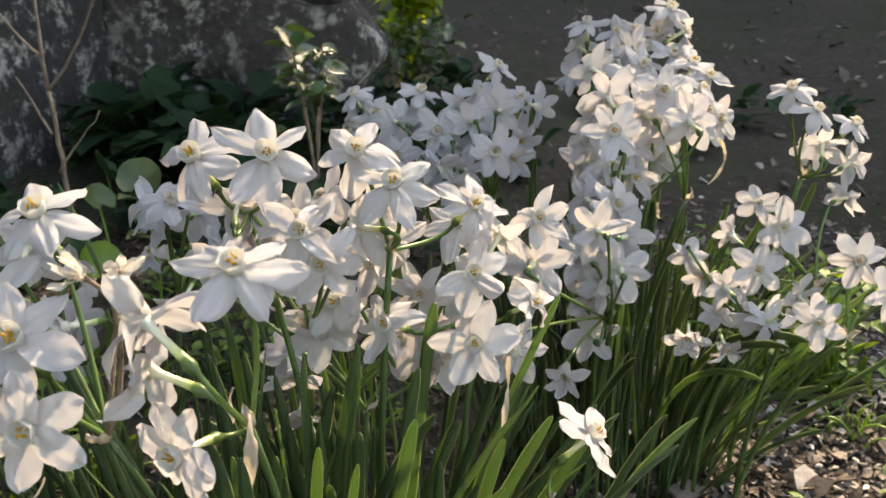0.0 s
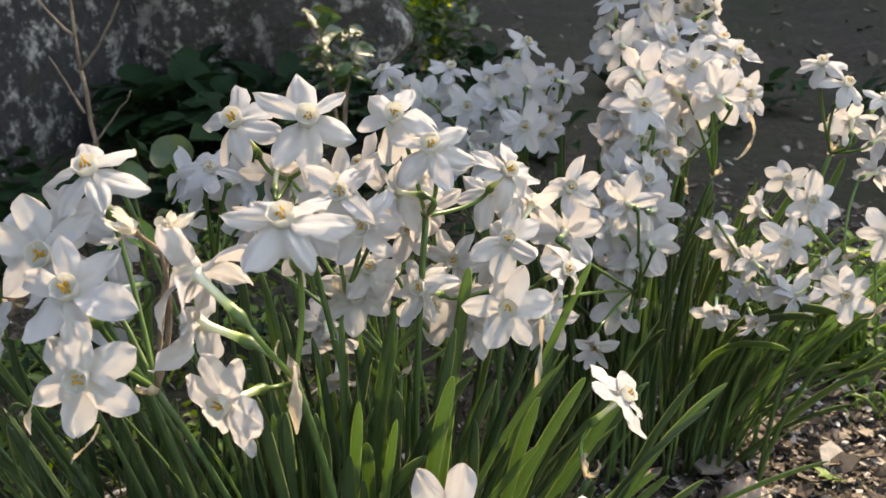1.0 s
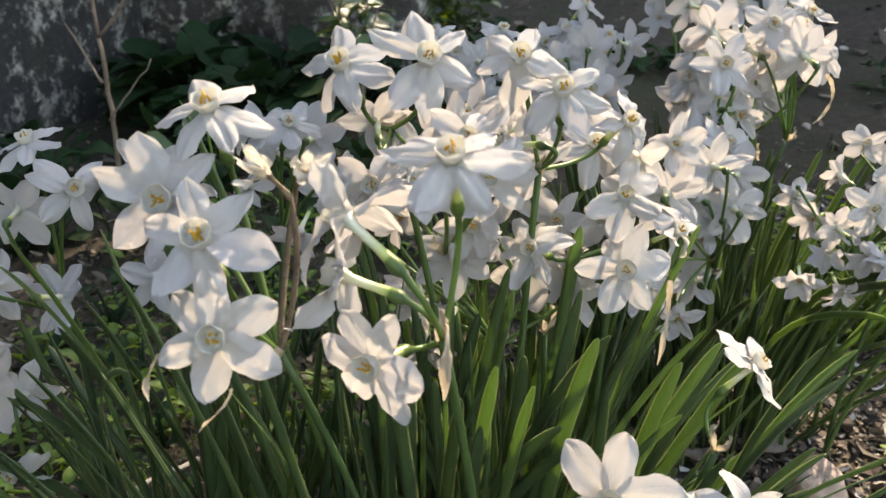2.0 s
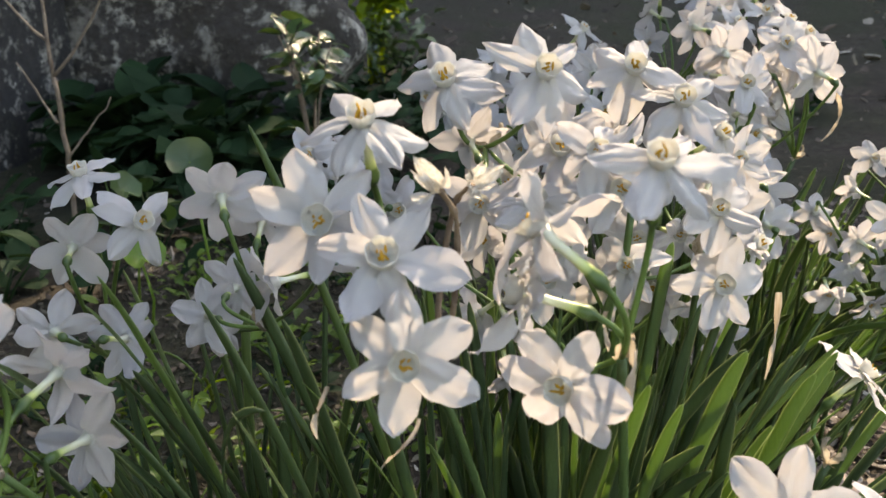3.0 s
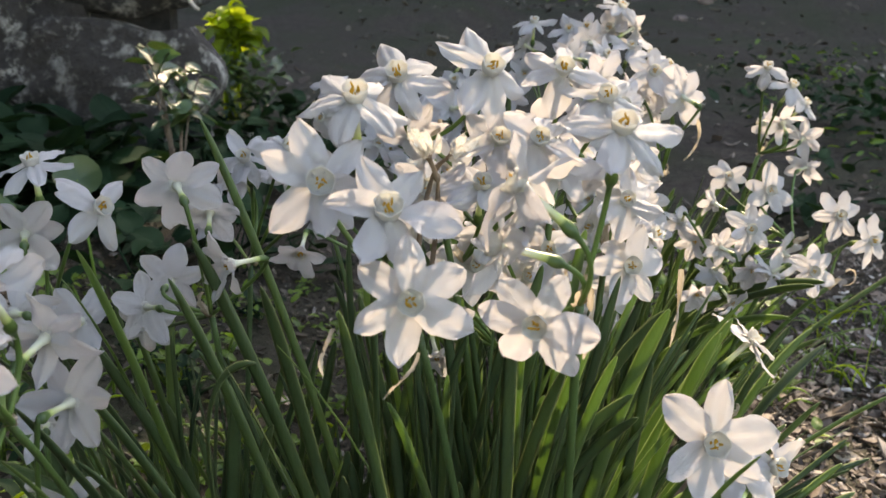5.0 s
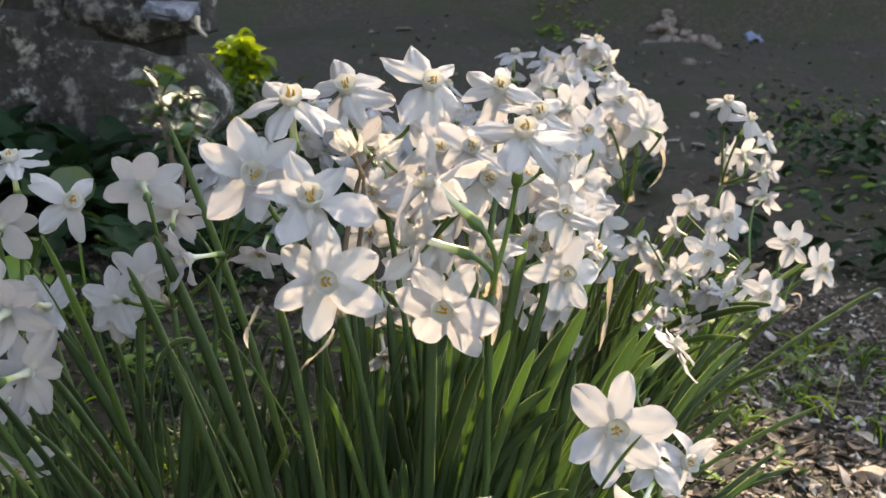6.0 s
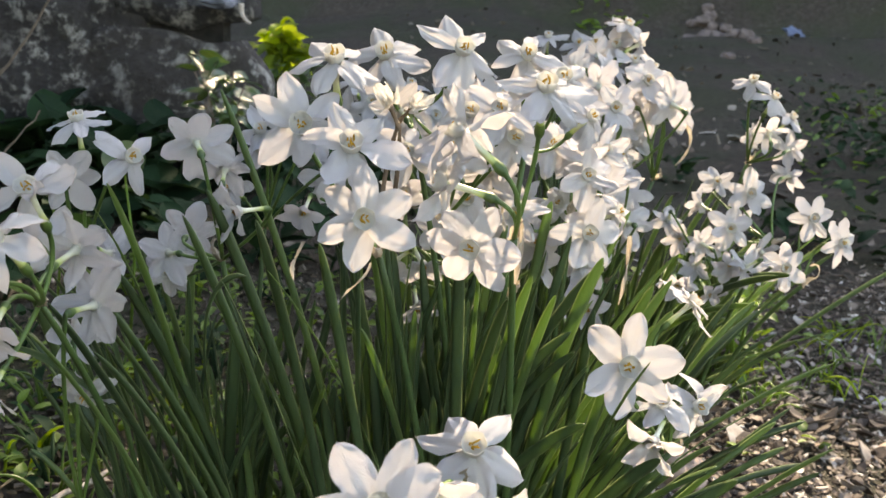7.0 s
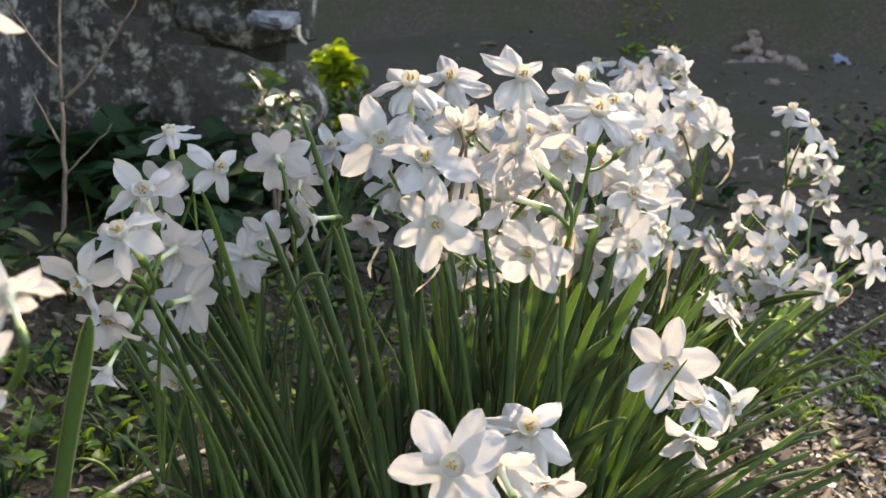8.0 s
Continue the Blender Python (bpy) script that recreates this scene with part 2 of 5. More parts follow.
def ground_z(x, y):
    z = 0.018 + 0.075 * ramp_up(-x, 0.0, 0.42) * ramp_up(y, -0.5, 0.3)
    z += 0.085 * max(0.0, min(y, 7.0) - 1.4)
    z += 0.012 * noise.noise((x * 3.1, y * 3.1, 0.4)) + 0.006 * noise.noise((x * 11, y * 11, 2.1))
    # the bank behind: unseen crest added to shade ground, dips let sun strips through
    q = x - (y - 8.5) * SUN_SLANT
    crest = 6.93 + 0.24 * noise.noise((q * 2.6, 0.2, 5.0))
    side = ramp_up(-abs(x), -30, -14)
    z += ramp_up(y, 6.4, 8.6) * crest * side
    # extra rise put in to keep the sun off the left flowers
    if q < 1.99 and y > 7.2:
        top = (2.3 + 0.25 * noise.noise((q * 3.0, 1.2, 5.0))) * ramp_up(-q, -1.965, -1.92)
        dips = [(math.exp(-((q - m) / w) ** 4), d) for m, w, d in ((0.785, 0.085, 5.93), (1.15, 0.060, 6.88), (1.26, 0.022, 7.5), (1.45, 0.022, 7.5), (1.64, 0.034, 7.5))]
        gap, floor = max(dips)
        z += ramp_up(y, 7.2, 8.6) * (top * (1 - gap) + (floor - 0.5 - crest) * gap) * side
    z += 0.15 * noise.noise((x * 0.8, y * 0.8, 9.0)) * ramp_up(y, 2.5, 5.0)
    return z


def axis(lo, hi, near_lo, near_hi, fine, grow):
    v, s = [near_lo + fine * i for i in range(int((near_hi - near_lo) / fine) + 1)], fine
    a = v[-1]
    while a < hi:
        s *= grow
        a += s
        v.append(a)
    a, s = v[0], fine
    while a > lo:
        s *= grow
        a -= s
        v.insert(0, a)
    return v


def ground():
    xs, ys = axis(-80, 80, -1.0, 2.1, 0.025, 1.12), axis(-80, 90, -0.6, 2.6, 0.025, 1.07)
    ys = sorted(ys + [5.6 + 0.11 * i for i in range(20)])
    # far rows follow the sun's slant, so that the notches of the crest run with the light
    shift = [SUN_SLANT * (y - 8.5) * ramp_up(y, 2.6, 6.4) for y in ys]
    verts = [(x + d, y, ground_z(x + d, y)) for y, d in zip(ys, shift) for x in xs]
    me = mesh_of("ground", verts, grid_faces(len(ys), len(xs)), SOIL)
    tagged(new("ground", me), "dark crumbly garden soil strewn with leaf litter", "ground", kind="structure")


ground()


def litter(name, label, count, area, size, mat, seed, lift=0.0, tilt=0.5, push=1.0):
    """Loose flakes of bark and dead leaf lying on the soil, in one mesh."""
    r = random.Random(seed)
    verts, faces = [], []
    x0, x1, y0, y1 = area
    for _ in range(count):
        x, y = r.uniform(x0, x1) + r.gauss(0, 0.09 * (x1 - x0)), y0 + (y1 - y0) * r.random() ** push + r.gauss(0, 0.07 * (y1 - y0))
        s = size * math.exp(r.gauss(0, 0.45))
        m = Matrix.Translation((x, y, ground_z(x, y) + lift + s * 0.12)) @ Euler((r.gauss(0, tilt), r.gauss(0, tilt), r.uniform(0, 6.28))).to_matrix().to_4x4()
        k, asp, th, b = r.randint(5, 8), r.uniform(0.22, 0.75), s * r.uniform(0.015, 0.05), len(verts)
        curl = r.uniform(-0.5, 0.9)
        ring = []
        for i in range(k):
            t = 2 * math.pi * (i + r.uniform(-0.3, 0.3)) / k
            q = r.uniform(0.55, 1.15)
            ring.append((math.cos(t) * q, math.sin(t) * q * asp))
        for dz in (th, -th):
            for u, v in ring:
                verts.append(m @ Vector((u * s * 0.5, v * s * 0.5, curl * (u * u) * s * 0.25 + dz)))
            verts.append(m @ Vector((0, 0, dz + th * 0.3)))
        for i in range(k):
            j = (i + 1) % k
            faces += [(b + i, b + j, b + k), (b + k + 1 + j, b + k + 1 + i, b + 2 * k + 1), (b + i, b + k + 1 + i, b + k + 1 + j, b + j)]
    me = mesh_of(name, verts, faces, mat, False)
    tagged(new(name, me), label, "leaf litter", kind="stuff")


litter("leaf_litter", "brown and grey bark chips and dead leaves on soil", 34000, (0.02, 1.3, 0.6, 1.7), 0.0088, CHIP, 3, 0.001, 0.42, push=1.45)
# shade below the flowers is put into this litter's colour
litter("leaf_litter", "brown dead leaves and crumbs below the flowers", 15000, (-0.8, 0.15, 0.25, 1.4), 0.0078, SHADECHIP, 4, 0.001, 0.6, push=1.2)
litter("leaf_litter", "larger pale curled dead leaves on soil", 900, (0.12, 1.0, 0.7, 1.35), 0.019, CHIP, 5, 0.004, 0.45)
litter("leaf_litter", "sparse dull leaf crumbs on shaded soil", 500, (-1.0, 1.6, 1.4, 3.4), 0.022, CHIP, 6, push=1.4)
litter("leaf_litter", "dull leaves and clods on the far slope, darkened for shade", 900, (-1.0, 2.8, 2.4, 6.6), 0.030, SHADECHIP, 9, push=0.8)
litter("leaf_litter", "thin scatter of dry leaf crumbs over the garden soil", 9000, (-1.4, 2.6, -1.2, 2.0), 0.010, CHIP, 8)

# ---------------------------------------------------------------- blooms

R0 = 0.0228                          # radius of a bloom, metres
FLAT, BACK, WAVY, CUP, DRY = range(5)


def petal_mesh(form, inner, seed):
    """One petal along +y of a bloom that faces +z, of unit radius."""
    r = random.Random(1000 + seed)
    steps = (0, 0.1, 0.21, 0.33, 0.45, 0.57, 0.68, 0.78, 0.86, 0.92, 0.96, 0.985, 1)
    cols = 9
    wide = 0.228 if inner else 0.276
    tilt = {FLAT: 0.0, BACK: -0.04, WAVY: -0.02, CUP: 0.75, DRY: 0.9}[form] + r.uniform(-0.10, 0.10) + (0.06 if inner else 0)
    bend = {FLAT: -0.10, BACK: -0.15, WAVY: -0.05, CUP: -0.35, DRY: 0.2}[form] + r.uniform(-0.24, 0.18)
    sway, twist = r.uniform(-0.10, 0.10), r.uniform(-0.6, 0.6) * (1.0 if form in (WAVY, DRY) else 0.4)
    wave = {FLAT: 0.022, BACK: 0.035, WAVY: 0.07, CUP: 0.04, DRY: 0.16}[form]
    if form == WAVY:
        bend += r.uniform(-0.55, 0.45)
    if form == DRY:
        wide *= 0.7
    roll = r.uniform(0.0, 0.6) if form == FLAT else r.uniform(0.3, 1.2) if form == BACK else r.uniform(-0.7, 1.0)
    if form in (WAVY, BACK):
        wide *= r.uniform(0.86, 1.0)
    if form == FLAT:
        wide *= 1.06
    full = (2.6, 0.72) if form == FLAT else (2.3, 0.85)      # how blunt the petal ends
    ph = r.uniform(0, 6)
    verts, along = [], []
    for s in steps:
        rad = 0.12 + 0.88 * s
        p = abs(2 * (0.09 + 0.91 * s) - 1)
        w = max(wide * max(0.0, 1 - p ** full[0]) ** full[1], 0.012)
        ang = tilt + bend * s
        y, z = rad * math.cos(ang), rad * math.sin(ang) + 0.02 * (1 if inner else -1)
        for j in range(cols):
            u = -1 + 2 * j / (cols - 1)
            x = u * w
            dz = -roll * (u * u) * w * 0.55 + 0.04 * (abs(u) ** 0.7) * (1 - 0.6 * s) + 0.085 * math.cos(u * 6.5 + ph) * w * (0.35 + 0.65 * s) - 0.04 * math.exp(-(u / 0.22) ** 2) * (1 - s)
            dz += wave * math.sin(s * 6 + ph + u * 2.0) * abs(u) + twist * s * x + 0.022 * math.sin(s * 15 + 3 * ph + u) * abs(u) ** 3
            ex = 0.03 * noise.noise((s * 5.0, u * 1.5, seed * 1.3)) * abs(u)
            dz += 0.04 * noise.noise((s * 3.2, u * 2.2, seed * 2.1)) * (0.3 + s) + 0.04 * noise.noise((s * 2.0, u * 6.0, seed * 0.7)) * s
            verts.append((x + ex + sway * s * s, y + 0.02 * noise.noise((u * 3.0, s * 2.0, seed * 3.3)) * s, z + dz))
            along.append(s)
    return mesh_of("petal", verts, grid_faces(len(steps), cols), DRY_PETAL if form == DRY else PETAL, True, along)


PETALS = {(f, i): [petal_mesh(f, i, 10 * f + 100 * i + k) for k in range(12)] for f in range(5) for i in (0, 1)}


def corona_mesh(seed):
    r = random.Random(seed)
    n, prof = 24, [(0.09, -0.02), (0.165, 0.0), (0.195, 0.09), (0.212, 0.19), (0.224, 0.265), (0.215, 0.268), (0.198, 0.19), (0.176, 0.09), (0.11, 0.05), (0.015, 0.045)]
    ph = r.uniform(0, 6)
    verts = []
    for k, (q, z) in enumerate(prof):
        rim = max(0.0, (z - 0.1) / 0.15)
        for i in range(n):
            t = 2 * math.pi * i / n
            verts.append((q * (1 + 0.05 * rim * math.cos(6 * t + ph)) * math.cos(t), q * (1 + 0.05 * rim * math.sin(5 * t + ph)) * math.sin(t), z + 0.022 * rim * math.sin(6 * t + ph)))
    return mesh_of("corona", verts, grid_faces(len(prof), n, True), CORONA)


CORONAS = [corona_mesh(k) for k in range(4)]


def stamens_mesh(seed):
    """Six anthers round the mouth, on short threads, and the style."""
    r = random.Random(seed)
    verts, faces = [], []
    for k in range(6):
        t = 2 * math.pi * k / 6 + r.uniform(-0.2, 0.2)
        big = 1.45 if k % 2 == 0 else 0.85
        q = r.uniform(0.04, 0.075)
        z0 = (0.22, 0.10)[k % 2] + r.uniform(-0.02, 0.03)
        d = Vector((math.cos(t), math.sin(t), 0)) * r.uniform(-0.3, 0.6) + Vector((r.uniform(-0.4, 0.4), r.uniform(-0.4, 0.4), r.uniform(0.4, 1)))
        d.normalize()
        a = d.cross(Vector((0.3, 0.5, 0.8))).normalized()
        b = d.cross(a)
        c, L, base = Vector((q * math.cos(t), q * math.sin(t), z0)), big * r.uniform(0.055, 0.075), len(verts)
        for s, w in ((-1, 0.007), (-0.6, 0.023), (0, 0.028), (0.6, 0.022), (1, 0.007)):
            for i in range(6):
                e = math.pi * i / 3
                verts.append(c + d * (s * L) + (a * math.cos(e) + b * math.sin(e) * 0.6) * w * (0.6 + 0.4 * big))
        faces += [tuple(base + v for v in f) for f in grid_faces(5, 6, True)]
    return mesh_of("anther_ring", verts, faces, ANTHER)


STAMENS = [stamens_mesh(k) for k in range(5)]


def bloom_axes(az, el, spin):
    a, e, s = radians(az), radians(el), radians(spin)
    n = Vector((math.sin(a) * math.cos(e), math.cos(a) * math.cos(e), math.sin(e)))
    top = Vector((math.cos(a), -math.sin(a), 0)).cross(n)
    if top.z < 0:
        top = -top
    side = n.cross(top)
    d = top * math.cos(s) + side * math.sin(s)
    return n, d, d.cross(n)


def spathe_mesh(r, length=0.034):
    """A dry papery sheath, folded and curling."""
    rows, cols, verts = 9, 5, []
    curl, yaw = r.uniform(0.2, 1.0), r.uniform(-0.6, 0.6)
    for i in range(rows):
        s = i / (rows - 1)
        w = 0.0030 * (1 - s) ** 0.6 * (0.55 + s) + 0.0005
        a = curl * s * s
        y, z = length * (math.sin(a) * 0.6 * s + 0.10 * s), length * s * math.cos(a * 0.7)
        for j in range(cols):
            u = -1 + 2 * j / (cols - 1)
            verts.append((u * w + yaw * 0.006 * s, y + 0.004 * u * u * (1 - s) + 0.0012 * math.sin(9 * s + 3 * u), z + 0.001 * math.sin(7 * s + 5 * u)))
    return mesh_of("spathe", verts, grid_faces(rows, cols), PAPER)


CLUMPS = {"front": (0.02, 0.485), "left": (-0.16, 0.50), "right": (0.125, 0.93), "back": (0.05, 0.92), "near": (-0.19, 0.10)}
FRONT, LEFT, RIGHT, BACKC, NEAR = "front", "left", "right", "back", "near"
rb = random.Random(77)
STALKS = []                          # top of each stem, and its stalk
CENTRES = []                         # hearts of the blooms


def narcissus(clump, node, blooms):
    """A flower stalk with its umbel of blooms; blooms: place, azimuth, elevation, spin, size, form."""
    cx, cy = CLUMPS[clump]
    node = Vector(node)
    bx, by = cx + 0.42 * (node.x - cx) + rb.uniform(-0.015, 0.015), cy + 0.42 * (node.y - cy) + rb.uniform(-0.015, 0.015)
    base = Vector((bx, by, ground_z(bx, by) - 0.012))
    root = thing("narcissus", "white paperwhite narcissus stalk with %s" % ("one open bloom" if len(blooms) == 1 else "a cluster of open blooms"), "flower", "narcissus stalks", base)
    STALKS.append((node, root))
    inv = Matrix.Translation(-base)
    mid = (base + node) / 2 + Vector((0.25 * (base.x - node.x) + rb.uniform(-0.008, 0.008), 0.25 * (base.y - node.y), 0.03))
    pts = [inv @ bez(base, mid, node, i / 13) for i in range(14)]
    part("stem", swept("stem", pts, [0.0023 - 0.0004 * i / 13 for i in range(14)], STEM, 8, flat=0.75), root)
    rs = random.Random(int(1e5 * abs(node.x)) + 7)
    up = (node - bez(base, mid, node, 0.93)).normalized()
    for k in range(1 + rs.randint(0, 1)):
        q = Vector((rs.uniform(-1, 1), rs.uniform(-1, 0.3), 0)).normalized()
        z = (up + q * rs.uniform(0.5, 1.6)).normalized()
        x = z.cross(q).normalized() if abs(z.dot(q)) < 0.98 else z.orthogonal().normalized()
        m = Matrix((x, z.cross(x), z)).transposed().to_4x4()
        m.translation = inv @ (node - up * 0.003)
        part("spathe", spathe_mesh(rs, rs.uniform(0.010, 0.019)), root, "papery brown sheath", m)
    for x, y, z, az, el, spin, size, form in blooms:
        n, d, e = bloom_axes(az, el, spin)
        size *= 1.12 if clump == BACKC else 1.0
        c, R = Vector((x, y, z)), R0 * size
        CENTRES.append(c)
        # tube, ovary and footstalk, from the bloom back to the top of the stem
        t1, t2 = c - n * 0.0165 * size, c - n * 0.0232 * size
        t1.z -= 0.0015
        t2.z -= 0.003
        ctrl = t2 - n * 0.012 + Vector((0, 0, -0.004))
        if (node - t2).length > 0.05:
            ctrl = t2 * 0.6 + node * 0.4 - n * 0.012
        line, rad, al = [], [], []
        for s in range(5):
            line.append(c.lerp(t1, s / 4)); rad.append((0.0028, 0.0017, 0.0015, 0.0015, 0.0018)[s] * size); al.append(0.08 * s)
        for s, w in ((0.15, 0.0020), (0.4, 0.0025), (0.65, 0.0025), (0.88, 0.0018), (1.0, 0.0012)):
            line.append(t1.lerp(t2, s)); rad.append(w * size); al.append(0.36 + 0.1 * s)
        for s in range(1, 9):
            line.append(bez(t2, ctrl, node, s / 8)); rad.append(0.00112); al.append(0.5 + 0.5 * s / 8)
        fl = part("flower", swept("flower", [inv @ p for p in line], rad, DEADLEAF if form == DRY else TUBE, 8, al), root)
        rr = random.Random(int(abs(x) * 7e5 + abs(z) * 3e5))
        m = Matrix((e, d, n)).transposed().to_4x4()
        m.translation = inv @ c
        for k in range(6):
            turn = Matrix.Rotation(-radians(60 * k + rr.gauss(0, 6.0)), 4, "Z")
            q = R * rr.uniform(0.92, 1.10)
            lean = Matrix.Rotation(rr.gauss(-0.03, 0.16), 4, "X") @ Matrix.Rotation(rr.gauss(0, 0.13), 4, "Y")
            part("petal", rr.choice(PETALS[(form, k % 2)]), fl, at=m @ turn @ lean @ Matrix.Diagonal((q * rr.uniform(0.92, 1.08), q, q, 1)))
        spinz = Matrix.Rotation(rr.uniform(0, 6), 4, "Z")
        if form != DRY:
            part("corona", rr.choice(CORONAS), fl, "cream cup", m @ spinz @ Matrix.Diagonal((R * 0.96, R * 0.96, R * 0.88, 1)))
            part("anther_ring", rr.choice(STAMENS), fl, "yellow anthers", m @ spinz @ Matrix.Diagonal((R * 0.90, R * 0.90, R * 0.84, 1)))
    return root


narcissus(FRONT, (-0.026, 0.325, 0.352), [
    (-0.0240, 0.2830, 0.3774, 167, 9, 54, 1.00, FLAT),
    (-0.0595, 0.3118, 0.4118, 170, 20, 13, 1.10, WAVY),
    (-0.0323, 0.2926, 0.4058, 168, 46, 25, 1.08, WAVY),
    (-0.0499, 0.3320, 0.4405, 173, 60, 40, 1.05, BACK),
    (-0.0212, 0.3192, 0.4215, -165, 39, 58, 0.58, DRY),
    (-0.0133, 0.3299, 0.4204, 138, 23, 47, 0.52, DRY),
])
narcissus(FRONT, (0.036, 0.330, 0.363), [
    (0.0197, 0.3060, 0.3626, -168, 2, 29, 0.98, FLAT),
    (0.0476, 0.3120, 0.4330, 168, 58, 38, 1.00, BACK),
    (0.0132, 0.3060, 0.4130, -88, 36, 28, 1.06, WAVY),
    (0.0060, 0.3150, 0.3895, -92, 10, 39, 1.02, WAVY),
])
narcissus(FRONT, (0.121, 0.388, 0.240), [
    (0.0929, 0.3437, 0.3011, 170, 18, 43, 1.14, FLAT),
    (0.1357, 0.4097, 0.2592, 138, 20, 48, 0.98, WAVY),
    (0.1145, 0.3831, 0.2686, -174, 59, 42, 0.85, WAVY),
    (0.1108, 0.3671, 0.2556, -158, -29, 48, 0.85, CUP),
])
narcissus(FRONT, (0.122, 0.463, 0.260), [
    (0.1359, 0.4768, 0.2999, 84, 42, 29, 0.98, FLAT),
])
narcissus(FRONT, (0.025, 0.250, 0.281), [
    (0.0117, 0.1488, 0.3165, 168, 29, 42, 0.97, FLAT),
    (0.0297, 0.2500, 0.2931, 174, 50, 18, 1.08, BACK),
    (0.0373, 0.2660, 0.2631, 155, -25, 48, 0.90, CUP),
    (0.0237, 0.1968, 0.2966, -30, 18, 31, 0.85, WAVY),
])
narcissus(FRONT, (-0.037, 0.463, 0.406), [
    (-0.0472, 0.4342, 0.4406, -178, 46, 25, 1.14, BACK),
    (-0.0034, 0.4268, 0.4449, 150, 38, 15, 1.14, BACK),
    (0.0012, 0.4396, 0.4101, 165, 49, 50, 1.00, WAVY),
    (-0.0063, 0.4204, 0.3914, 169, 57, 14, 0.95, BACK),
    (-0.0321, 0.4289, 0.3877, 177, 22, 45, 0.95, WAVY),
    (-0.0441, 0.4630, 0.4091, -26, 9, 22, 0.90, WAVY),
])
narcissus(FRONT, (0.030, 0.484, 0.385), [
    (0.0311, 0.4492, 0.4433, 172, 41, 47, 1.00, BACK),
    (0.0512, 0.4417, 0.4311, 164, 42, 11, 1.00, BACK),
    (0.0193, 0.4736, 0.3992, -66, -12, 37, 0.95, WAVY),
    (-0.0050, 0.4843, 0.4095, -164, 34, 10, 0.90, WAVY),
    (0.0677, 0.5056, 0.4054, 123, 34, 37, 0.90, WAVY),
    (0.0218, 0.4949, 0.4046, 36, 5, 5, 0.90, BACK),
])
narcissus(FRONT, (0.062, 0.527, 0.337), [
    (0.0689, 0.5013, 0.3695, 168, 34, 50, 0.95, FLAT),
    (0.0719, 0.4907, 0.3357, 169, 17, 33, 1.08, FLAT),
    (0.0891, 0.5407, 0.3413, 115, 27, 45, 0.90, WAVY),
    (0.0280, 0.4790, 0.3465, -164, 22, 53, 0.90, WAVY),
    (0.0442, 0.5493, 0.3825, 163, 49, 48, 1.00, BACK),
    (0.0654, 0.5588, 0.3731, 16, 29, 58, 0.90, WAVY),
])
narcissus(FRONT, (0.001, 0.506, 0.280), [
    (-0.0128, 0.4843, 0.3353, 150, 20, 50, 0.95, FLAT),
    (0.0396, 0.5162, 0.3115, 128, -24, 26, 0.85, CUP),
    (-0.0533, 0.5162, 0.3045, -66, -42, 44, 0.85, CUP),
    (0.0397, 0.5162, 0.3232, -144, 12, 52, 0.85, WAVY),
    (-0.0301, 0.4790, 0.3125, 145, -37, 50, 0.85, CUP),
    (-0.0347, 0.4949, 0.2801, 158, -46, 24, 0.80, CUP),
    (-0.1133, 0.5056, 0.3364, -178, -38, 29, 0.80, CUP),
])
narcissus(FRONT, (-0.020, 0.484, 0.337), [
    (0.0204, 0.4097, 0.4150, -180, 38, 50, 0.95, WAVY),
    (0.0287, 0.4108, 0.4009, 171, 12, 32, 0.95, WAVY),
    (-0.0227, 0.4630, 0.3847, -45, -4, 18, 0.90, WAVY),
    (-0.0416, 0.4843, 0.3561, -164, -2, 1, 0.85, CUP),
    (-0.0273, 0.4630, 0.3894, 145, 23, 58, 0.95, FLAT),
    (-0.0044, 0.4843, 0.3527, 157, 35, 27, 0.90, WAVY),
])
narcissus(LEFT, (-0.162, 0.570, 0.309), [
    (-0.1536, 0.5386, 0.3832, 178, 50, 49, 0.95, WAVY),
    (-0.1648, 0.5695, 0.3673, -171, 41, 58, 0.90, WAVY),
    (-0.1240, 0.5482, 0.3788, -15, -12, 10, 0.95, FLAT),
    (-0.1060, 0.5375, 0.3535, -9, -30, 32, 0.90, WAVY),
    (-0.1219, 0.5162, 0.3939, 131, 49, 60, 0.85, WAVY),
    (-0.1951, 0.5908, 0.3333, -160, 27, 43, 0.85, WAVY),
])
narcissus(LEFT, (-0.154, 0.463, 0.310), [
    (-0.1605, 0.4406, 0.3852, -29, 6, 6, 1.00, FLAT),
    (-0.1986, 0.4843, 0.3061, -45, -18, 47, 0.95, FLAT),
    (-0.1915, 0.5056, 0.3154, -9, -10, 12, 0.95, FLAT),
    (-0.1295, 0.4279, 0.3486, -135, -7, 6, 0.85, CUP),
    (-0.1516, 0.4630, 0.3666, -14, 14, 15, 0.85, WAVY),
    (-0.2130, 0.5162, 0.2842, -178, 16, 46, 0.75, FLAT),
])
narcissus(LEFT, (-0.248, 0.463, 0.287), [
    (-0.2347, 0.4396, 0.3950, 176, 72, 30, 0.95, BACK),
    (-0.1927, 0.4204, 0.3773, 122, 24, 10, 1.00, BACK),
    (-0.2341, 0.4247, 0.3619, -26, -3, 30, 0.95, FLAT),
    (-0.2020, 0.4097, 0.3222, 3, -28, 18, 0.90, FLAT),
    (-0.2241, 0.3884, 0.3327, -48, -17, 28, 0.90, WAVY),
])
